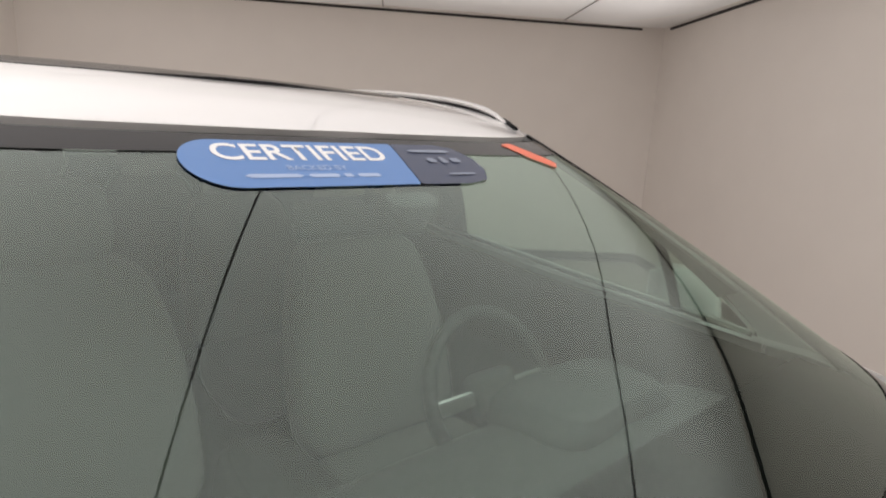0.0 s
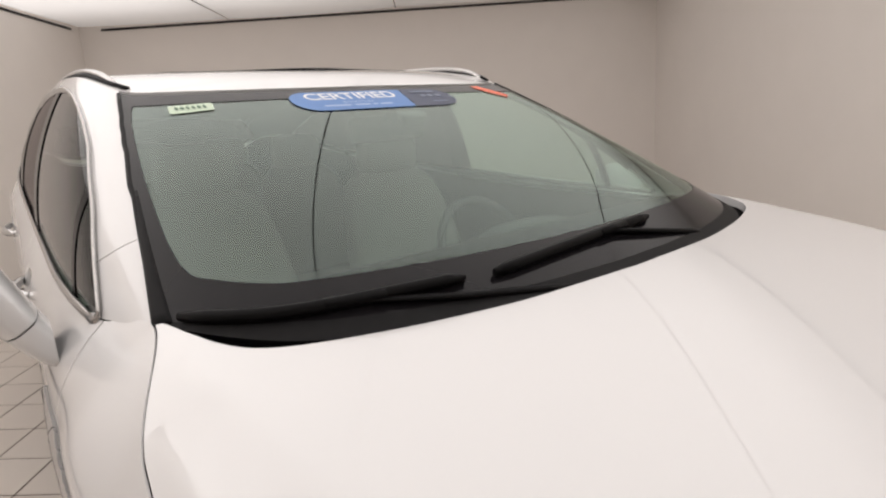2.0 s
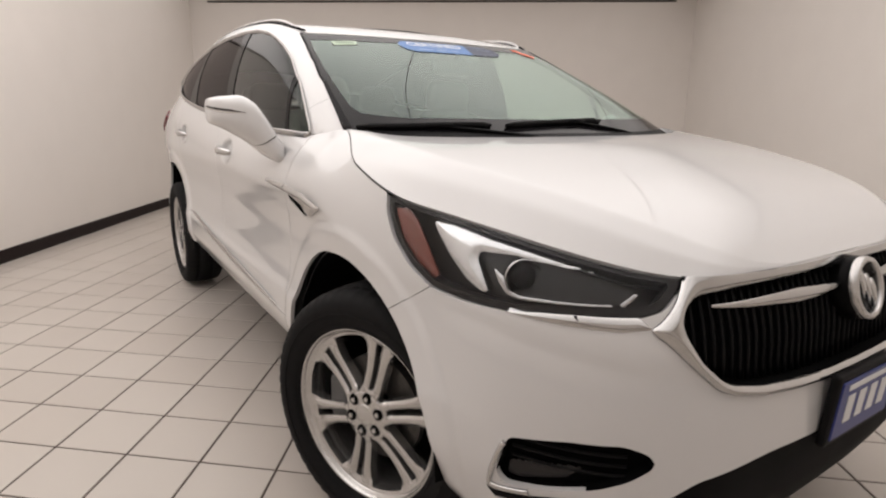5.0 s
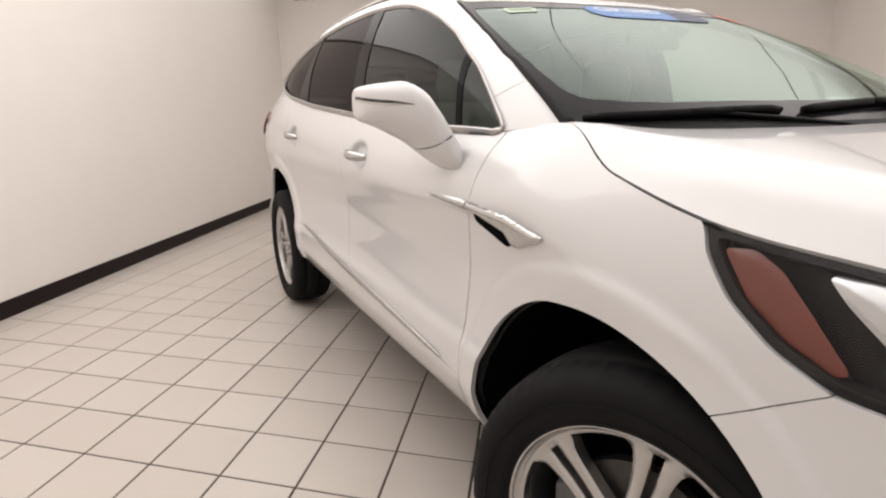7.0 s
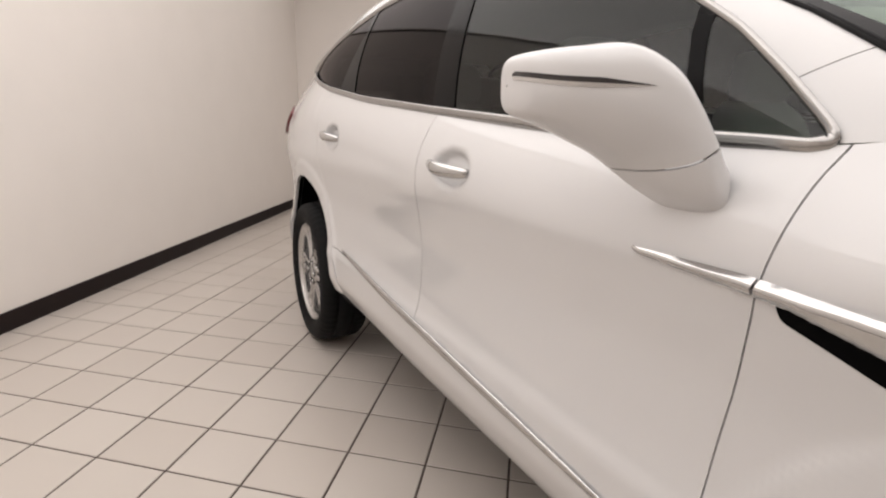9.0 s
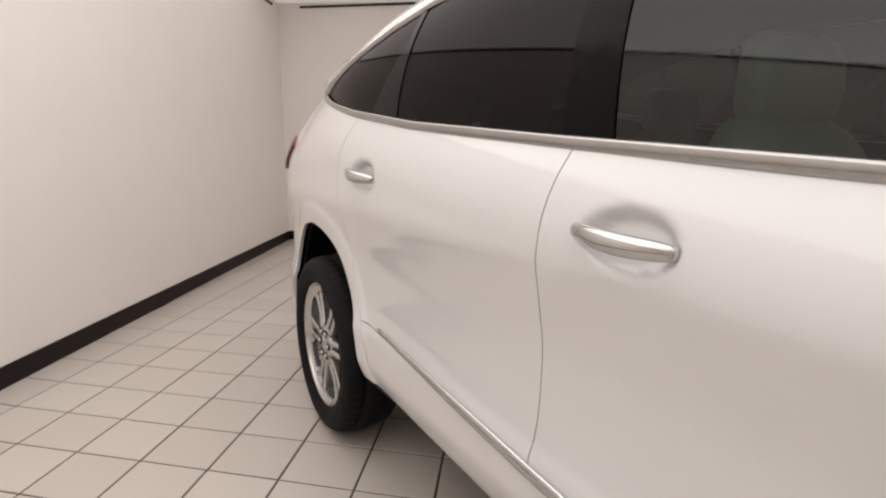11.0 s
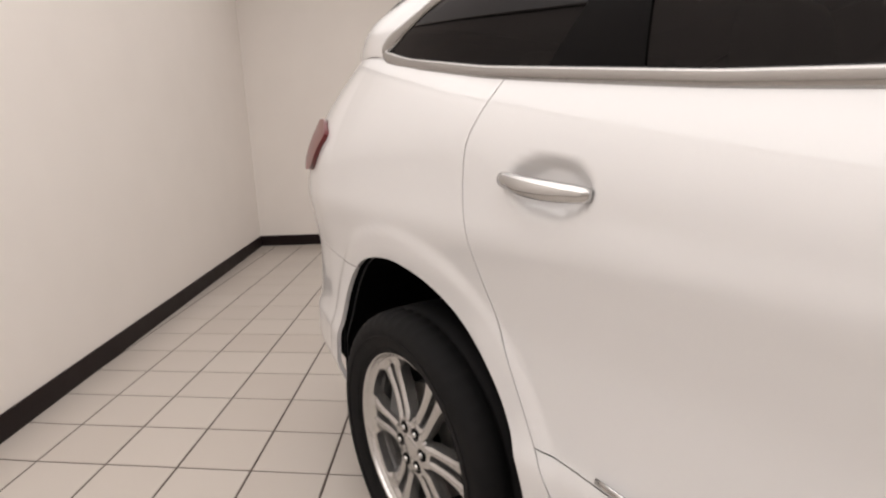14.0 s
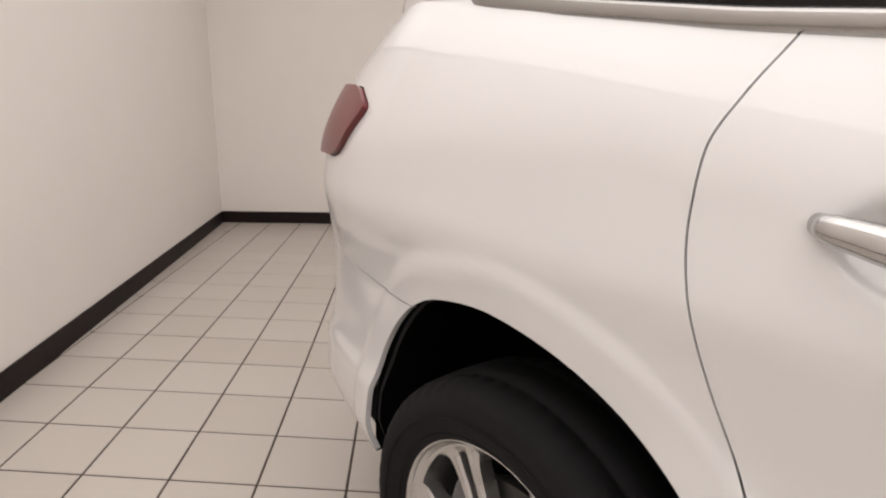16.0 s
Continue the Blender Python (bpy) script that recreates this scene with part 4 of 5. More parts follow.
both_sides("pillar_seal", lambda: tube([tuple(FULL[i, j, :3] * np.array([1, 1, 1])) for i, j in ((np.argmin(np.abs(FULL[:, 0, 3] - (3.06 + 0.32 * (j / 39) ** 3))), j) for j in range(0, 39, 2))], 0.006, 6, 0.8), M_BLACK)


# ---------- lamps, grille, front ----------
def body_at(l, z, off=0.0):
    """A place on the near half of the body skin with a stand-off."""
    a, y = body_point(np.array([l]), np.array([z]))
    na, ny = ring_at(np.array([l]))[4:]
    return (-(a[0] + na[0] * off), y[0] + ny[0] * off, z)


def patch(poly, off, swell=0.0, n=60, m=24, edge=0.015):
    """A piece of the body skin inside an outline in its own coordinates, moved in or out."""
    poly = np.array(poly)
    l0, z0 = poly.min(0)
    l1, z1 = poly.max(0)
    l0 = max(l0, 0.0)
    ll, zz = (g.ravel() for g in np.meshgrid(np.linspace(l0, l1, n), np.linspace(z0, z1, m), indexing="ij"))
    _, _, top, _, na, ny = ring_at(ll)
    zc = np.minimum(zz, top)
    a, y = body_point(ll, zc)
    arr = np.stack([-(a + na * off), y + ny * off, zc, ll, zz], -1).reshape(n, m, 5)
    s = Sheet.grid(arr)
    d = inside(poly, s.pts[:, 3], s.pts[:, 4])
    if swell:
        nn = normals(s)
        s.pts[:, :3] += nn * (swell * np.clip(-d / edge, 0, 1) ** 0.6)[:, None]
    return s.keep(np.maximum(d, s.pts[:, 4] - ring_at(s.pts[:, 3])[2]))


lamps = panel("headlight", shifted(lamp_skin, -0.055), M_LAMP_DARK, -0.045, label="dark headlight housing with chrome and amber inserts", inward=(-0.55, -0.83, 0.0))
for k, mir_ in enumerate((False, True)):
    def lamp_part(name, sheet, mat, lip=0.006, label=""):
        part(name, sheet.mesh(name, lip=lip, mirror=mir_), mat, lamps[k], label)
    lamp_part("lens", shifted(lamp_skin, -0.002), M_LENS, 0.0)
    rim = shifted(lamp_skin, -0.010)
    dr = inside(LAMP, rim.pts[:, 3], rim.pts[:, 2])
    topgap = ring_at(rim.pts[:, 3])[2] - rim.pts[:, 2]
    lamp_part("bezel", rim.keep(np.minimum(-dr, topgap) - 0.014), M_LAMP_DARK, 0.04)
    lamp_part("amber_reflector", patch(rounded([(1.428, 0.980), (1.382, 0.985), (1.338, 0.962), (1.288, 0.912), (1.226, 0.846), (1.243, 0.838), (1.314, 0.868), (1.376, 0.912)], 0.008, 3), -0.018, 0.003), M_AMBER)
    lamp_part("light_guide", patch(rounded([(1.284, 0.966), (1.232, 0.966), (1.102, 0.943), (0.982, 0.928), (0.912, 0.917), (0.82, 0.905), (0.82, 0.902), (0.948, 0.913), (1.022, 0.920), (1.12, 0.918),
                                            (1.124, 0.902), (1.074, 0.840), (1.090, 0.834), (1.144, 0.856), (1.202, 0.896), (1.25, 0.932)], 0.006, 3), -0.020, 0.008, edge=0.022), M_LAMP_WHITE, 0.012, "bright satin light guide")
    lamp_part("reflector_bowl", patch(rounded([(1.118, 0.908), (1.018, 0.912), (0.922, 0.906), (0.82, 0.894), (0.700, 0.872), (0.752, 0.842), (0.992, 0.833), (1.056, 0.835), (1.098, 0.872)], 0.012, 4), -0.036, 0.0), M_LAMP_GREY, 0.0)
    lamp_part("chrome_brow", patch(rounded([(1.078, 0.888), (1.048, 0.876), (1.018, 0.850), (0.994, 0.842), (0.896, 0.843), (0.770, 0.846), (0.770, 0.842), (0.894, 0.837), (0.992, 0.834), (1.028, 0.840), (1.056, 0.862)], 0.003, 2), -0.026, 0.003, 90, 50), M_CHROME, 0.008)
    lamp_part("chrome_arrow", patch([(0.752, 0.846), (0.708, 0.867), (0.698, 0.864), (0.738, 0.842)], -0.028, 0.002, 30, 30), M_CHROME, 0.004)
    bowl = lathe([(0.0, 0.020), (0.016, 0.018), (0.027, 0.008), (0.031, -0.004), (0.036, -0.004), (0.037, 0.006), (0.041, 0.006), (0.041, -0.02)], 32)
    p = body_at(0.992, 0.876, -0.034)
    ob = part("projector", bowl, M_GLOSS_BLACK, lamps[k], smooth=True)
    ob.matrix_basis = pose(p[0] * (-1 if mir_ else 1), p[1], p[2], 0, 0, 180 + 62 if not mir_ else -62)
    ring_bm = lathe([(0.036, 0.0), (0.040, 0.004), (0.044, 0.0), (0.040, -0.006)], 32)
    ob = part("projector_ring", ring_bm, M_CHROME, lamps[k], smooth=True)
    ob.matrix_basis = pose(p[0] * (-1 if mir_ else 1), p[1], p[2], 0, 0, 180 + 62 if not mir_ else -62)

for name_, poly_, off_, sw_, mat_ in (
        ("lamp_strip", [(1.010, 0.8145), (0.928, 0.825), (0.848, 0.830), (0.712, 0.833), (0.682, 0.812), (0.754, 0.806), (0.868, 0.808), (0.936, 0.810)], 0.001, 0.006, M_CHROME),
        ("fog_recess", FOG, -0.030, 0.0, M_DARK)):
    panel(name_, patch(rounded(poly_, 0.004, 2) if mat_ is M_CHROME else poly_, off_, sw_, 160, 70), mat_, 0.012 if mat_ is M_CHROME else -0.03)
both_sides("fog_lamp_trim", lambda: tube([body_at(l, z, 0.003) for l, z in rounded([(0.968, 0.556), (0.990, 0.520), (1.009, 0.466), (1.020, 0.420), (0.996, 0.418), (0.940, 0.428), (0.90, 0.438)], 0.02, 6)[6:-6]], 0.0075, 8, 0.8, up=(0, 1, 0)), M_CHROME)
both_sides("fog_lamp_strip", lambda: tube([body_at(l, z, 0.002) for l, z in ((1.022, 0.412), (1.002, 0.398), (0.948, 0.409), (0.876, 0.428), (0.80, 0.448))], [0.004, 0.007, 0.008, 0.008, 0.003], 8, 0.8, up=(0, 1, 0)), M_BLACK)
panel("fog_lamp", patch(rounded([(0.976, 0.486), (0.86, 0.506), (0.812, 0.510), (0.846, 0.480), (0.95, 0.450), (0.980, 0.452)], 0.006, 3), -0.022, 0.006), M_LAMP_DARK, 0.01)
for zf in (0.500, 0.522, 0.544):
    both_sides("fog_slat", lambda: tube([body_at(l, zf + 0.004 * (1 - l), -0.020) for l in np.linspace(0.72, 0.97, 8)], 0.0035, 6), M_BLACK)

grille_skin = patch(GRILLE_OUT, 0.0, 0.0, 240, 130)
ring_sheet = grille_skin.split(inside(GRILLE_IN, grille_skin.pts[:, 3], grille_skin.pts[:, 2]))[1]
hole_sheet = grille_skin.keep(inside(GRILLE_IN, grille_skin.pts[:, 3], grille_skin.pts[:, 2]))
swell_d = np.clip(np.minimum(np.abs(inside(GRILLE_OUT, ring_sheet.pts[:, 3], ring_sheet.pts[:, 2])), np.abs(inside(GRILLE_IN, ring_sheet.pts[:, 3], ring_sheet.pts[:, 2]))) / 0.018, 0, 1)
ring_n = normals(ring_sheet)
ring_sheet.pts[:, :3] += ring_n * (0.003 + 0.014 * swell_d ** 0.6)[:, None]
grille = two_sided("grille", ring_sheet, M_CHROME, 0.022, "black grille with upright bars in a chrome surround")
two_sided("grille_back", shifted(hole_sheet, -0.060), M_DARK, -0.060, parent=grille)


M_GRILLE_BAR = material("satin_black_bar", (0.004, 0.004, 0.0045), 0.4, Specular_IOR_Level=0.12)


# black bar laid along the hood's front gap as its painted shade
two_sided_line = [body_at(l, float(ring_at(np.array([l]))[2][0]) - 0.002, 0.004) for l in np.linspace(0, 0.60, 24)]
hood_line = [(-x, y, z) for x, y, z in two_sided_line[:0:-1]] + two_sided_line
part("hood_front_shade", tube(hood_line, 0.0065, 6, 0.9, up=(0, 1, 0)), M_DARK, car, "black strip standing for the shaded gap at the hood's front edge")


def bar_span(l):
    zs = np.linspace(0.56, 0.90, 120)
    ok = inside(GRILLE_IN, np.full(120, l), zs) < -0.002
    return (zs[ok].min(), zs[ok].max()) if ok.any() else None


for lb in np.arange(0.0135, 0.59, 0.027):
    span = bar_span(lb)
    if span:
        for mir_ in (False, True):
            pts_ = [body_at(lb, z, -0.030 - 0.006 * math.sin(6 * z)) for z in np.linspace(span[0], span[1], 7)]
            part("grille_bar", tube([(p[0] * (-1 if mir_ else 1), p[1], p[2]) for p in pts_], 0.0060, 6, 0.8, up=(1, 0, 0)), M_GRILLE_BAR, grille)
for mir_ in (False, True):
    pts_ = []
    for l in np.linspace(0.05, 0.545, 20):
        p = body_at(l, 0.832 + 0.018 * (l / 0.545), 0.004)
        pts_.append((p[0] * (-1 if mir_ else 1), p[1], p[2]))
    part("grille_wing", tube(pts_, [0.010 + 0.009 * min(1, k / 8) - 0.016 * max(0, (k - 8) / 11) for k in range(20)], 8, 0.45, up=(0, 1, 0)), M_CHROME, grille)
EMBLEM = pose(0, -0.872, 0.822, -14, 0, 0)
for name_, prof_, mat_, label_ in (("emblem_mount", [(0.0, 0.012), (0.070, 0.012), (0.076, 0.006), (0.078, -0.03)], M_GLOSS_BLACK, ""),
                                   ("emblem", [(0.060, 0.012), (0.060, 0.024), (0.064, 0.028), (0.072, 0.026), (0.075, 0.018), (0.075, 0.010)], M_ALLOY, "round silver emblem ring")):
    eb = part(name_, lathe(prof_, 40, "z"), mat_, grille, label_, smooth=True)
    eb.matrix_basis = EMBLEM @ pose(0, 0, 0, 90)
for dx_, dz_ in ((-0.026, 0.014), (0.0, 0.0), (0.026, -0.014)):
    bm_ = tube([(dx_ - 0.006, -0.016, dz_ + 0.034), (dx_ - 0.004, -0.020, dz_ + 0.010), (dx_ + 0.004, -0.020, dz_ - 0.016), (dx_ + 0.010, -0.016, dz_ - 0.036)], [0.013, 0.014, 0.011, 0.003], 6, 0.5, up=(0, 1, 0))
    part("emblem_shield", bm_, M_CHROME, grille).matrix_basis = EMBLEM

plate = new("licence_plate")
plate.parent = None
plate.matrix_basis = car.matrix_basis @ pose(0, -0.925, 0.560, 4, 0, 0)
tagged(plate, "blue dealer plate in a black frame on the bumper", "plate")
part("plate_frame", box(-0.168, 0.168, 0.0, 0.022, -0.092, 0.092, 0.008), M_BLACK, plate)
part("plate_face", box(-0.150, 0.150, -0.004, 0.004, -0.074, 0.074, 0.002), material("dealer_plate_blue", (0.03, 0.045, 0.20), 0.35), plate)
M_WHITE_INK = material("white_print", (0.78, 0.78, 0.78), 0.5)
for x_ in (-0.095, -0.035, 0.025, 0.085):
    part("plate_bar", box(x_ - 0.018, x_ + 0.018, -0.0058, -0.0042, -0.035, 0.035), M_WHITE_INK, plate)
part("plate_bar", box(-0.12, 0.12, -0.0058, -0.0042, 0.050, 0.064), M_WHITE_INK, plate)


# ---------- mirrors ----------
MIRROR_COLS = []


def mirror_shell():
    """A housing lofted outwards from its foot: half width, y middle, depth, z middle, height for each ring."""
    rows = [(0.885, 0.690, 0.060, 1.058, 0.046), (0.905, 0.690, 0.068, 1.066, 0.062), (0.930, 0.698, 0.078, 1.080, 0.086), (0.955, 0.712, 0.090, 1.110, 0.120),
            (0.980, 0.730, 0.100, 1.143, 0.146), (1.005, 0.750, 0.108, 1.174, 0.158), (1.04, 0.775, 0.110, 1.199, 0.152), (1.075, 0.808, 0.102, 1.210, 0.128),
            (1.105, 0.838, 0.088, 1.217, 0.108), (1.122, 0.858, 0.074, 1.219, 0.096), (1.132, 0.870, 0.058, 1.220, 0.080), (1.136, 0.876, 0.034, 1.220, 0.052), (1.137, 0.878, 0.002, 1.220, 0.004)]
    fine = np.linspace(0, len(rows) - 1, 60)
    cols = [pchip(np.arange(len(rows)), [r[c] for r in rows], fine) for c in range(5)]
    MIRROR_COLS.extend(cols)
    arr = np.zeros((60, 61, 5))
    for i in range(60):
        a, yc, d, zc, h = (c[i] for c in cols)
        for j in range(61):
            ang = -2 * math.pi * j / 60
            cx, sx = math.cos(ang), math.sin(ang)
            e = 0.58
            dy = math.copysign(abs(cx) ** e, cx) * d
            up = math.copysign(abs(sx) ** e, sx)
            under = 0.028 * min(1, d / 0.1) ** 2 * max(0, -up - 0.2) * min(1, max(0, (a - 0.95) / 0.06))
            arr[i, j] = (-a, yc + (dy + under * 1.2 if dy < 0 else dy * 0.55), zc + up * h / 2, i, up if cx < 0 else 9.0)
    return arr


MIRROR = Sheet.grid(mirror_shell())
mfoot, mcap = by(MIRROR, lambda s: s.pts[:, 2] - 1.135 + 0.7 * (-s.pts[:, 0] - 0.95), 0.0022)
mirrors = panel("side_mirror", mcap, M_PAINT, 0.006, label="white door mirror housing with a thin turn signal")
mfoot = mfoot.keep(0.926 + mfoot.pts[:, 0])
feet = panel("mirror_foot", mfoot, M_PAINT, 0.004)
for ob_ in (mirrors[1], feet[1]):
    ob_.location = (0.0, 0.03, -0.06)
M_SIGNAL = material("smoked_signal_lens", (0.03, 0.026, 0.026), 0.15)


def signal(lo, hi, off):
    """A strip on the mirror's front face, tapering to its inner end."""
    arr = np.zeros((40, 6, 5))
    for i, run in enumerate(np.linspace(0, 1, 40)):
        row = 29 + 27.5 * run
        a, yc, d, zc, h = (np.interp(row, np.arange(60), c) for c in MIRROR_COLS)
        half = 0.0075 * min(1, run * 4)
        for j, t in enumerate(np.linspace(hi, lo, 6)):
            z = 1.2135 + 0.020 * run + t * half
            up = min(0.93, (z - zc) / (h / 2))
            sx = abs(up) ** (1 / 0.58)
            arr[i, j] = (-a - off * run ** 6, yc - (1 - sx * sx) ** 0.29 * d - off, zc + up * h / 2, run, up)
    return Sheet.grid(arr)


for k, mir_ in enumerate((False, True)):
    g = -1 if mir_ else 1
    part("mirror_glass", box(*sorted((g * -1.112, g * -0.995)), 0.848, 0.854, 1.180, 1.258, 0.003), material("mirror_silver", (0.8, 0.8, 0.8), 0.02, 1.0) if k == 0 else bpy.data.materials["mirror_silver"], mirrors[k])
    part("turn_signal", signal(0.0, 1.0, 0.002).mesh("turn_signal", mirror=mir_), M_SIGNAL, mirrors[k], "dark turn signal strip")
    part("signal_trim", signal(-0.8, 0.0, 0.002).mesh("signal_trim", mirror=mir_), M_ALLOY, mirrors[k])

# ---------- wheels ----------
def tyre_mesh():
    prof = [(0.255, 0.085), (0.265, 0.098), (0.275, 0.110), (0.300, 0.122), (0.335, 0.127), (0.352, 0.124), (0.366, 0.117), (0.378, 0.102), (0.384, 0.080), (0.386, 0.052),
            (0.380, 0.050), (0.380, 0.042), (0.387, 0.040), (0.388, 0.004)]
    prof = prof + [(r, -h) for r, h in prof[::-1]]
    steps = 168
    bm = bmesh.new()
    rings = []
    for n, (r, h) in enumerate(prof):
        ring = []
        for k in range(steps):
            a = 2 * math.pi * k / steps
            cut = 0.0045 if (k % 3 == 0 and 0.36 < r < 0.3865 and abs(h) > 0.05) else 0.0
            rr = r - cut
            ring.append(bm.verts.new((-h, rr * math.cos(a), rr * math.sin(a))))
        rings.append(ring)
    for a, b in zip(rings, rings[1:]):
        for k in range(steps):
            bm.faces.new((a[k], a[(k + 1) % steps], b[(k + 1) % steps], b[k]))
    for rr in (0.284, 0.322):
        for h in (0.1145 if rr < 0.3 else 0.1268,):
            ring = [Vector((-h - 0.0008, rr * math.cos(a), rr * math.sin(a))) for a in np.linspace(0, 2 * math.pi, 64, endpoint=False)]
            tube(ring, 0.0016, 4, closed=True, up=(1, 0, 0), bm=bm)
    bmesh.ops.recalc_face_normals(bm, faces=bm.faces)
    return bm


def spoke_mesh():
    """A sixth of the wheel's face: a twin spoke with a slot, its share of the hub and of the outer band."""
    n, m = 90, 91
    rs, ts = np.linspace(0.030, 0.256, n), np.radians(np.linspace(-30, 30, m))
    rr, tt = (g.ravel() for g in np.meshgrid(rs, ts, indexing="ij"))

    def half(r):
        return pchip((0.03, 0.08, 0.12, 0.17, 0.215, 0.245, 0.27), (0.030, 0.0345, 0.0345, 0.0375, 0.046, 0.066, 0.09), r)

    def slot(r):
        return np.interp(r, (0.07, 0.10, 0.24), (0.006, 0.0085, 0.0115))

    q = np.abs(rr * np.sin(tt))
    arm = np.clip((q - slot(rr)) / (half(rr) - slot(rr)), 0, 1)
    dish = pchip((0.03, 0.075, 0.10, 0.17, 0.23, 0.256), (-0.092, -0.092, -0.087, -0.081, -0.081, -0.088), rr)
    x = dish + 0.007 * (2 * arm - 1) ** 2 * np.clip((rr - 0.075) / 0.02, 0, 1) * np.clip((0.25 - rr) / 0.02, 0, 1)
    s = Sheet.grid(np.stack([x, rr * np.sin(tt), rr * np.cos(tt), rr, q], -1).reshape(n, m, 5))
    s = s.keep(np.minimum(s.pts[:, 4] - half(s.pts[:, 3]), 0.246 - s.pts[:, 3]))
    s = s.split(np.maximum(np.maximum(s.pts[:, 4] - slot(s.pts[:, 3]), 0.086 - s.pts[:, 3]), s.pts[:, 3] - 0.236))[1]
    return s.mesh("spoke", lip=0.032, inward=(-1, 0, 0))


def wheel():
    w = new("wheel")
    w.parent = car
    part("tyre", tyre_mesh(), M_RUBBER, w, smooth=True)
    part("rim", lathe([(0.262, -0.090), (0.266, -0.104), (0.270, -0.107), (0.269, -0.099), (0.258, -0.093), (0.250, -0.080), (0.243, -0.04), (0.235, 0.05), (0.25, 0.095)], 72), M_ALLOY, w, smooth=True)
    data = spoke_mesh()
    data.materials.append(M_ALLOY)
    for k in range(6):
        sp = new("spoke", data)
        sp.parent = w
        sp.matrix_basis = pose(0, 0, 0, 60 * k + 12)
    part("hub_face", lathe([(0.0, -0.0945), (0.066, -0.0945), (0.073, -0.0915), (0.076, -0.080)], 48), M_ALLOY, w, smooth=True)
    part("hub_cap", lathe([(0.0, -0.099), (0.030, -0.097), (0.034, -0.095), (0.036, -0.088)], 32), M_ALLOY, w, smooth=True)
    for k in range(6):
        a = radians(60 * k + 12)
        nut = part("lug_nut", lathe([(0.0085, -0.0955), (0.0172, -0.0965), (0.0188, -0.092)], 20), M_GLOSS_BLACK, w, smooth=True)
        nut.location = (0, -0.056 * math.sin(a), 0.056 * math.cos(a))
        core = part("nut_head", lathe([(0.0, -0.1015), (0.0070, -0.101), (0.0088, -0.097), (0.0088, -0.088)], 12), M_CHROME, w)
        core.location = nut.location
    part("brake_disc", lathe([(0.06, -0.030), (0.165, -0.030), (0.165, -0.005), (0.06, -0.005)], 48), grain(material("worn_iron", (0.10, 0.095, 0.09), 0.5, 0.8), 60, 0.3), w)
    part("brake_caliper", box(-0.065, 0.0, 0.10, 0.18, -0.07, 0.07, 0.015), M_GREY_TRIM, w)
    part("wheel_back", lathe([(0.0, 0.03), (0.24, 0.03)], 32), M_DARK, w)
    return w


first = wheel()
FIT = Matrix.Diagonal((1, 0.982, 0.982, 1))
first.matrix_basis = pose(-0.845, 0.01, 0.351, 0, 0, 22) @ FIT
for m_ in (pose(-0.845, 3.085, 0.351, 17), pose(0.845, 0.01, 0.351, 0, 0, 180 + 20), pose(0.845, 3.085, 0.351, 40, 0, 180)):
    copy_thing(first, m_ @ FIT)


# ---------- wipers ----------
def screen_at(x, v, off=0.0):
    """A place on the windscreen at a half width and a share of its height."""
    j = min(max(v, 0), 1) * (FULL.shape[1] - 1)
    j0 = min(int(j), FULL.shape[1] - 2)
    row = FULL[:, j0] + (j - j0) * (FULL[:, j0 + 1] - FULL[:, j0])
    sel = np.abs(row[:, 3]) < 3.6
    r = row[sel]
    r = r[np.argsort(r[:, 0])]
    p = np.array([np.interp(x, r[:, 0], r[:, c]) for c in range(3)])
    e = 0.01
    if off:
        q1 = screen_at(x + e, v)
        q2 = screen_at(x, min(v + e, 0.999) if v < 0.98 else v - e)
        n = np.cross(np.array(q1) - p, np.array(q2) - p)
        n = n / np.linalg.norm(n)
        p = p + off * (n if n[2] > 0 else -n)
    return tuple(p)


M_WIPER = material("wiper_black", (0.0035, 0.0032, 0.0034), 0.5, Specular_IOR_Level=0.10)


def wiper(a, clip, b, pivot):
    w = new("wiper")
    w.parent = car
    xs = np.linspace(a[0], b[0], 14)
    vs = np.polyval(np.polyfit((a[0], clip[0], b[0]), (a[1], clip[1], b[1]), 2), xs)
    part("blade", tube([screen_at(x, q, 0.011) for x, q in zip(xs, vs)], [0.006] + [0.0105] * 12 + [0.005], 6, 1.1), M_WIPER, w)
    part("rubber", tube([screen_at(x, q, 0.005) for x, q in zip(xs, vs)], 0.004, 4, 1.2), M_RUBBER, w)
    arm = [screen_at(clip[0], clip[1], 0.012), screen_at((2 * clip[0] + pivot[0]) / 3, (2 * clip[1] + pivot[1]) / 3, 0.008),
           screen_at((clip[0] + 2 * pivot[0]) / 3, (clip[1] + 2 * pivot[1]) / 3, 0.001), screen_at(pivot[0], pivot[1], -0.016)]
    part("arm", tube(arm, [0.008, 0.009, 0.011, 0.013], 8, 0.6), M_WIPER, w)
    d = 0.06 if b[0] > a[0] else -0.06
    part("clip", tube([screen_at(clip[0] - d / 2, clip[1] - 0.002, 0.012), screen_at(clip[0] + d, clip[1] + 0.004, 0.014)], 0.013, 6, 0.7), M_WIPER, w)
    cap = part("pivot_cap", lathe([(0.0, 0.014), (0.014, 0.012), (0.018, 0.0), (0.018, -0.01)], 20, "z"), M_WIPER, w, smooth=True)
    cap.location = screen_at(pivot[0], pivot[1], -0.020)


wiper((-0.765, 0.028), (-0.560, 0.074), (-0.360, 0.088), (-0.06, 0.006))
wiper((-0.302, 0.086), (0.03, 0.122), (0.195, 0.128), (0.40, 0.018))


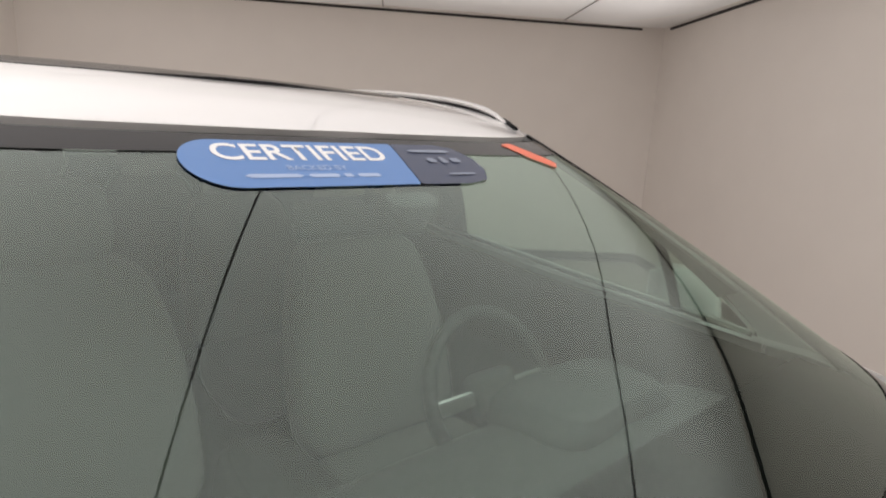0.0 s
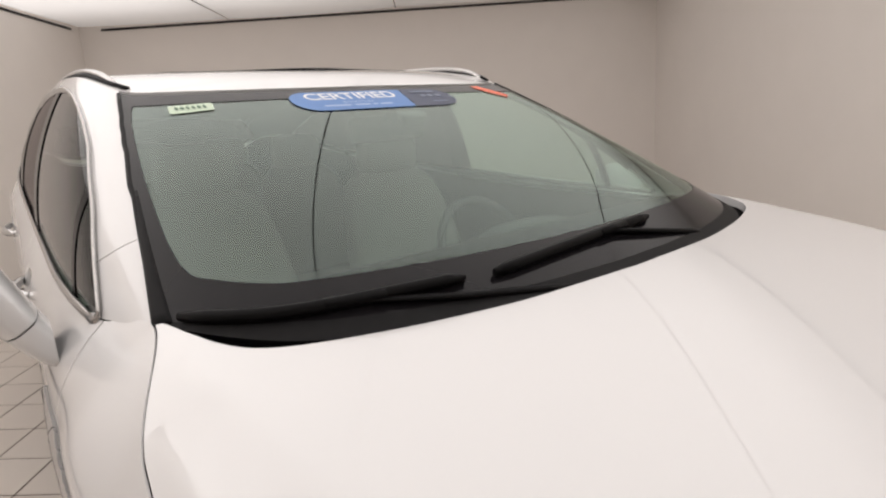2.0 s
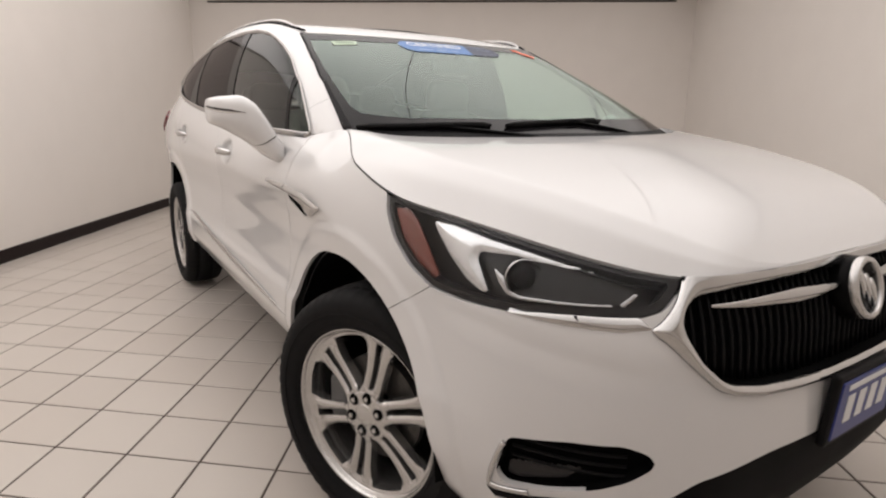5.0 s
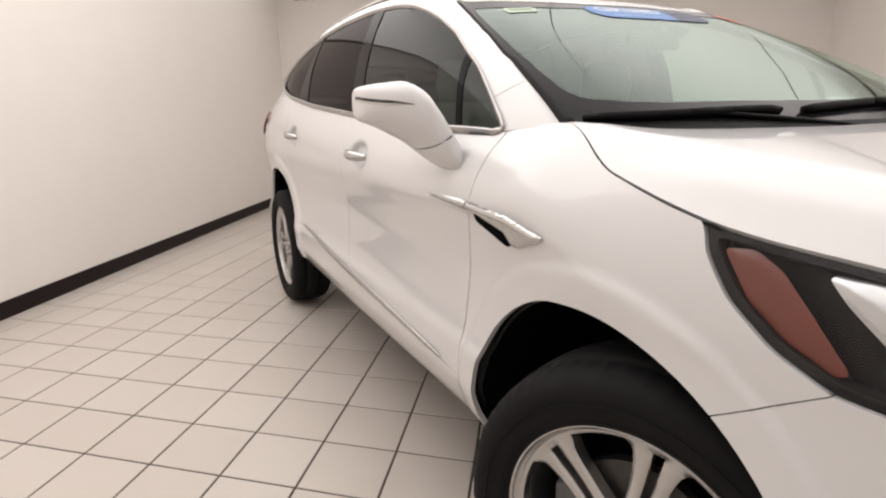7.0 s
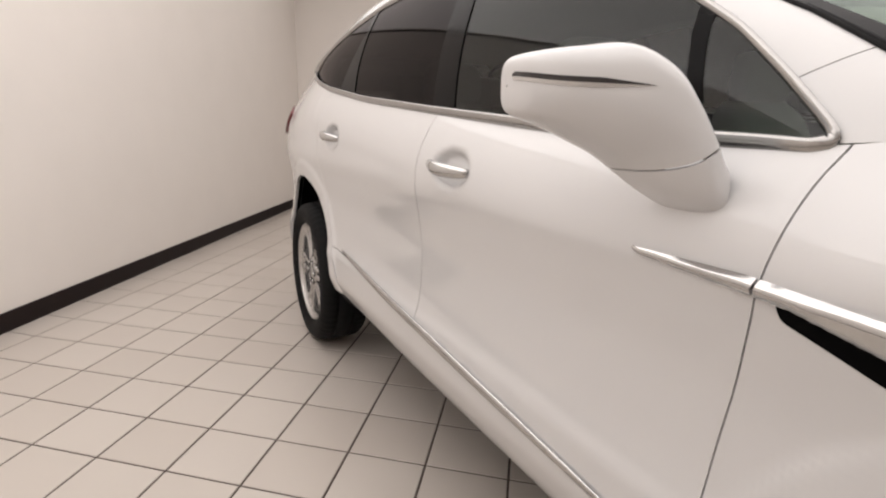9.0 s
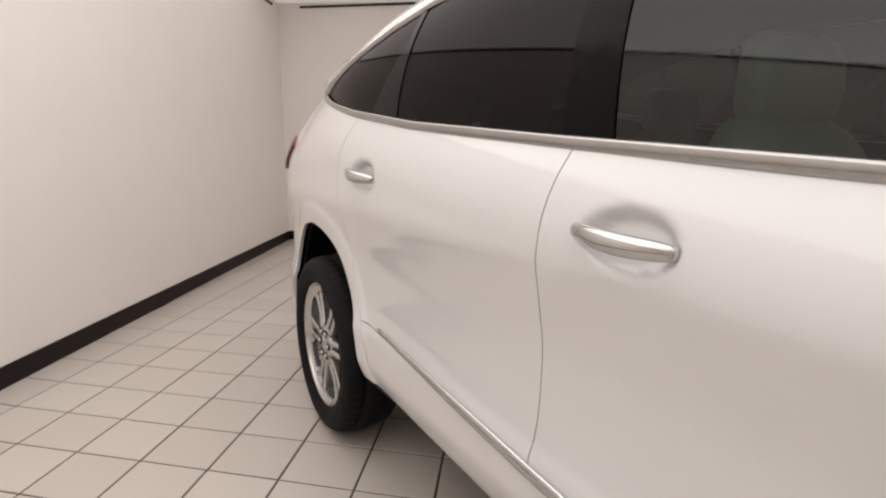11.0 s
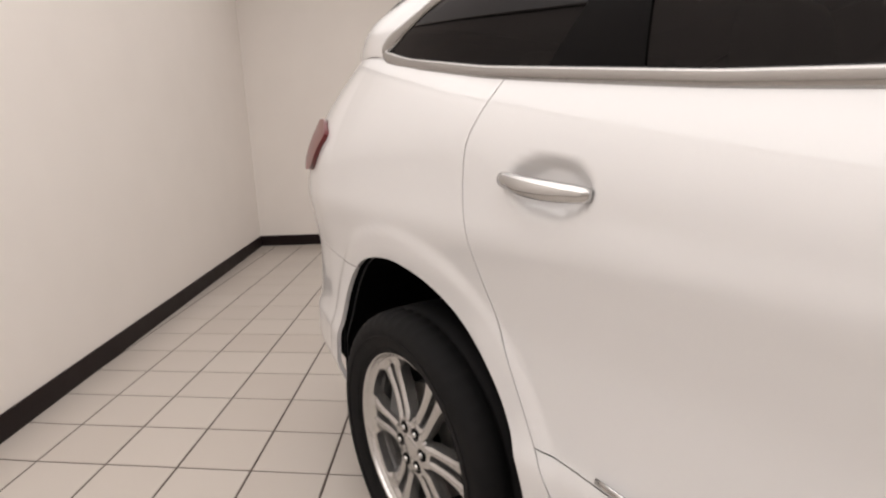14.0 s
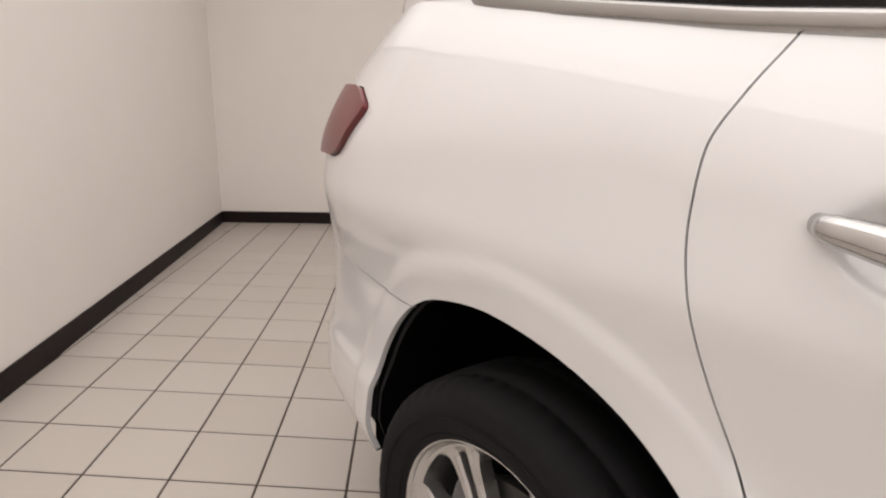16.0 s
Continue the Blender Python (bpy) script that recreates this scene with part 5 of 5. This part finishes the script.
# ---------- stickers on the windscreen ----------
def sticker_sheet(poly, off, n=60, m=12):
    """A flat piece in (half width, height share) coordinates laid on the glass."""
    poly = np.array(poly)
    (x0, v0), (x1, v1) = poly.min(0), poly.max(0)
    arr = np.zeros((n, m, 5))
    for i, x in enumerate(np.linspace(x0, x1, n)):
        for j, v in enumerate(np.linspace(v0, v1, m)):
            arr[i, j] = (*screen_at(x, v, off), x, v)
    s = Sheet.grid(arr)
    return s.keep(inside(poly * np.array([1.0, 1.0]), s.pts[:, 3], s.pts[:, 4]))


def on_car(name, label, category):
    ob = new(name)
    ob.matrix_basis = car.matrix_basis
    return tagged(ob, label, category)


def screen_text(word, x0, x1, v0, v1, off, mat, parent, bold):
    """Letters of the built-in font laid on the glass."""
    curve = bpy.data.curves.new("letters", "FONT")
    curve.body = word
    curve.offset = bold
    tmp = new("letters", curve)
    bpy.context.view_layer.update()
    data = bpy.data.meshes.new_from_object(tmp.evaluated_get(bpy.context.evaluated_depsgraph_get()))
    bpy.data.objects.remove(tmp)
    bm = bmesh.new()
    bm.from_mesh(data)
    bmesh.ops.triangulate(bm, faces=bm.faces)
    bmesh.ops.subdivide_edges(bm, edges=[e for e in bm.edges if e.calc_length() > 0.35], cuts=1)
    cs = np.array([v.co[:2] for v in bm.verts])
    lo, hi = cs.min(0), cs.max(0)
    for v in bm.verts:
        x = x0 + (v.co.x - lo[0]) / (hi[0] - lo[0]) * (x1 - x0)
        q = v0 + (v.co.y - lo[1]) / (hi[1] - lo[1]) * (v1 - v0)
        v.co = Vector(screen_at(x, q, off))
    return part("lettering", bm, mat, parent)


cert = on_car("windscreen_banner", "blue and navy dealer banner sticker along the windscreen top", "sticker")
M_STICKER = material("sticker_blue", (0.085, 0.20, 0.46), 0.45)
M_PALE_INK = material("pale_blue_ink", (0.34, 0.43, 0.62), 0.5)
M_NAVY = material("sticker_navy", (0.018, 0.030, 0.075), 0.4)


def round_left(x0, x1a, x1b, v0, v1):
    mid, r = (v0 + v1) / 2, (v1 - v0) / 2
    pts = [(x0 + 0.06 - 0.06 * math.cos(t), mid - r * math.sin(t)) for t in np.linspace(-math.pi / 2, math.pi / 2, 15)]
    return pts + [(x1b, v0), (x1a, v1)]


part("banner", sticker_sheet(round_left(-0.305, 0.068, 0.040, 0.818, 0.952)[::-1], 0.0025, 90, 20).mesh("banner", flip=True), M_STICKER, cert)
part("banner_end", sticker_sheet([(0.042, 0.818), (0.15, 0.815), (0.20, 0.825), (0.228, 0.86), (0.232, 0.90), (0.21, 0.94), (0.17, 0.952), (0.070, 0.952)], 0.0025, 50, 20).mesh("banner_end", flip=True), M_NAVY, cert)
screen_text("CERTIFIED", -0.256, 0.028, 0.891, 0.940, 0.0032, M_WHITE_INK, cert, 0.016)
screen_text("BACKED BY", -0.165, -0.068, 0.863, 0.876, 0.0032, M_PALE_INK, cert, 0.0)
for xa, xb in ((-0.235, -0.150), (-0.143, -0.092), (-0.085, -0.070), (-0.062, -0.020)):
    part("print_bar", sticker_sheet([(xa, 0.842), (xb, 0.842), (xb, 0.852), (xa, 0.852)], 0.0032, 12, 3).mesh("print_bar", flip=True), M_PALE_INK, cert)
for xa, xb, va, vb in ((0.085, 0.19, 0.920, 0.930), (0.11, 0.13, 0.885, 0.900), (0.140, 0.155, 0.883, 0.903), (0.165, 0.19, 0.885, 0.900), (0.12, 0.19, 0.842, 0.848)):
    part("print_bar", sticker_sheet([(xa, va), (xb, va), (xb, vb), (xa, vb)], 0.0042, 8, 3).mesh("print_bar", flip=True), material("grey_print", (0.20, 0.23, 0.30), 0.5) if xa == 0.085 else bpy.data.materials["grey_print"], cert)
label_ob = on_car("stock_label", "small pale green paper label on the windscreen", "label")
M_PALE = material("pale_green_paper", (0.56, 0.66, 0.52), 0.7)
part("paper", sticker_sheet([(-0.600, 0.835), (-0.500, 0.858), (-0.492, 0.905), (-0.592, 0.888)], 0.0025, 24, 10).mesh("paper", flip=True), M_PALE, label_ob)
M_GREEN_INK = material("faded_green_ink", (0.10, 0.17, 0.11), 0.7)
for k_ in range(6):
    xa = -0.584 + 0.0125 * k_
    part("print_bar", sticker_sheet([(xa, 0.852 + 0.002 * k_), (xa + 0.009, 0.854 + 0.002 * k_), (xa + 0.010, 0.882 + 0.002 * k_), (xa + 0.001, 0.879 + 0.002 * k_)], 0.004, 4, 3).mesh("print_bar", flip=True), M_GREEN_INK, label_ob)
tag_ob = on_car("orange_tag", "orange plastic tag in the windscreen corner", "tag")
part("tag", sticker_sheet([(0.385, 0.960), (0.43, 0.965), (0.485, 0.905), (0.515, 0.868), (0.48, 0.850), (0.43, 0.895)], 0.003, 20, 14).mesh("tag", flip=True), material("orange_plastic", (0.75, 0.12, 0.04), 0.35), tag_ob)

# ---------- inside the car ----------
M_LEATHER = grain(material("light_grey_leather", (0.22, 0.22, 0.205), 0.6), 6, 0.10)
M_DASH = grain(material("dark_grey_dash", (0.040, 0.042, 0.042), 0.65), 8, 0.1)


def cushion(rows, steps=28):
    """A padded body lofted through rounded rings (x, y, z middle; half width, half depth)."""
    bm = bmesh.new()
    rings = []
    fine = np.linspace(0, len(rows) - 1, 6 * len(rows))
    cols = [flow(np.arange(len(rows)), [r[c] for r in rows], fine) for c in range(5)]
    for i in range(len(fine)):
        x, y, z, w, d = (c[i] for c in cols)
        ring = []
        for k in range(steps):
            a = 2 * math.pi * k / steps
            cx, sx = math.cos(a), math.sin(a)
            dent = 1 - 0.25 * max(0, -sx) * (1 - abs(cx)) ** 1.2
            ring.append(bm.verts.new((x + w * math.copysign(abs(cx) ** 0.55, cx), y + d * math.copysign(abs(sx) ** 0.65, sx) * dent, z)))
        rings.append(ring)
    for a, b in zip(rings, rings[1:]):
        for k in range(steps):
            bm.faces.new((a[k], a[(k + 1) % steps], b[(k + 1) % steps], b[k]))
    bm.faces.new(rings[0][::-1])
    bm.faces.new(rings[-1])
    bmesh.ops.recalc_face_normals(bm, faces=bm.faces)
    return bm


def seat(x, y, w=0.27):
    s = new("seat")
    s.parent = car
    part("backrest", cushion([(x, y + 0.02, 0.66, w * 0.85, 0.07), (x, y + 0.03, 0.72, w, 0.10), (x, y + 0.08, 0.90, w, 0.10), (x, y + 0.13, 1.06, w * 0.92, 0.085), (x, y + 0.17, 1.18, w * 0.78, 0.07), (x, y + 0.19, 1.235, w * 0.55, 0.045)]), M_LEATHER, s, smooth=True)
    part("headrest", cushion([(x, y + 0.19, 1.215, 0.09, 0.03), (x, y + 0.18, 1.25, 0.135, 0.05), (x, y + 0.175, 1.32, 0.14, 0.055), (x, y + 0.18, 1.385, 0.12, 0.045), (x, y + 0.19, 1.405, 0.08, 0.025)]), M_LEATHER, s, smooth=True)
    part("seat_base", cushion([(x, y - 0.22, 0.50, w * 0.9, 0.24), (x, y - 0.22, 0.56, w, 0.27), (x, y - 0.22, 0.64, w, 0.27), (x, y - 0.22, 0.68, w * 0.9, 0.24)]), M_LEATHER, s, smooth=True)


for x_ in (-0.40, 0.40):
    seat(x_, 1.34)
    seat(x_, 2.28, 0.26)
seat(-0.25, 3.05, 0.24)
seat(0.25, 3.05, 0.24)
DASH_W = 0.74
part("dashboard", cushion([(0, 0.62, 0.70, DASH_W, 0.10), (0, 0.56, 0.84, DASH_W, 0.22), (0, 0.48, 0.96, DASH_W, 0.30), (0, 0.47, 1.03, DASH_W - 0.01, 0.27), (0, 0.46, 1.055, DASH_W - 0.08, 0.20)]), M_DASH, car, smooth=True)
part("instrument_hood", cushion([(0.39, 0.66, 1.00, 0.20, 0.13), (0.39, 0.66, 1.06, 0.19, 0.13), (0.39, 0.65, 1.095, 0.15, 0.10)]), M_DASH, car, smooth=True)
sw = new("steering_wheel")
sw.parent = car
sw.matrix_basis = pose(0.39, 0.90, 0.98, 62)
part("rim", tube([(0.185 * math.cos(a), 0.185 * math.sin(a), 0) for a in np.linspace(0, 2 * math.pi, 40, endpoint=False)], 0.016, 10, closed=True), M_DASH, sw)
part("hub", box(-0.07, 0.07, -0.06, 0.05, -0.03, 0.02, 0.02), M_DASH, sw)
for a_ in (0, 180, 270):
    sp_ = part("spoke", box(0.05, 0.18, -0.018, 0.018, -0.012, 0.008, 0.005), M_ALLOY, sw)
    sp_.matrix_basis = pose(0, 0, 0, 0, 0, a_)
part("centre_console", cushion([(0, 1.0, 0.42, 0.13, 0.45), (0, 1.0, 0.60, 0.13, 0.45), (0, 1.02, 0.72, 0.12, 0.40), (0, 1.02, 0.76, 0.09, 0.36)]), M_DASH, car, smooth=True)
rv = new("rear_view_mirror")
rv.parent = car
part("housing", box(-0.155, 0.095, 0.815, 0.845, 1.385, 1.452, 0.014), M_DASH, rv)
part("stem", tube([(-0.03, 0.825, 1.44), (-0.03, 0.80, 1.475)], 0.012, 8), M_DASH, rv)
sensor = part("sensor_housing", cushion([(0, 0, 0, 0.045, 0.022), (0, 0.004, 0.012, 0.043, 0.021), (0, 0.010, 0.030, 0.034, 0.016)]), M_DASH, car, "dark grey sensor housing behind the windscreen", smooth=True)
sensor.matrix_basis = Matrix.Translation(screen_at(0.005, 0.790, -0.006)) @ pose(0, 0, 0, 205)
part("cabin_floor", box(-0.78, 0.78, 0.55, 3.9, 0.40, 0.44), M_DASH, car)
part("bulkhead", box(-0.52, 0.52, 0.30, 0.36, 0.40, 0.95), M_DASH, car)

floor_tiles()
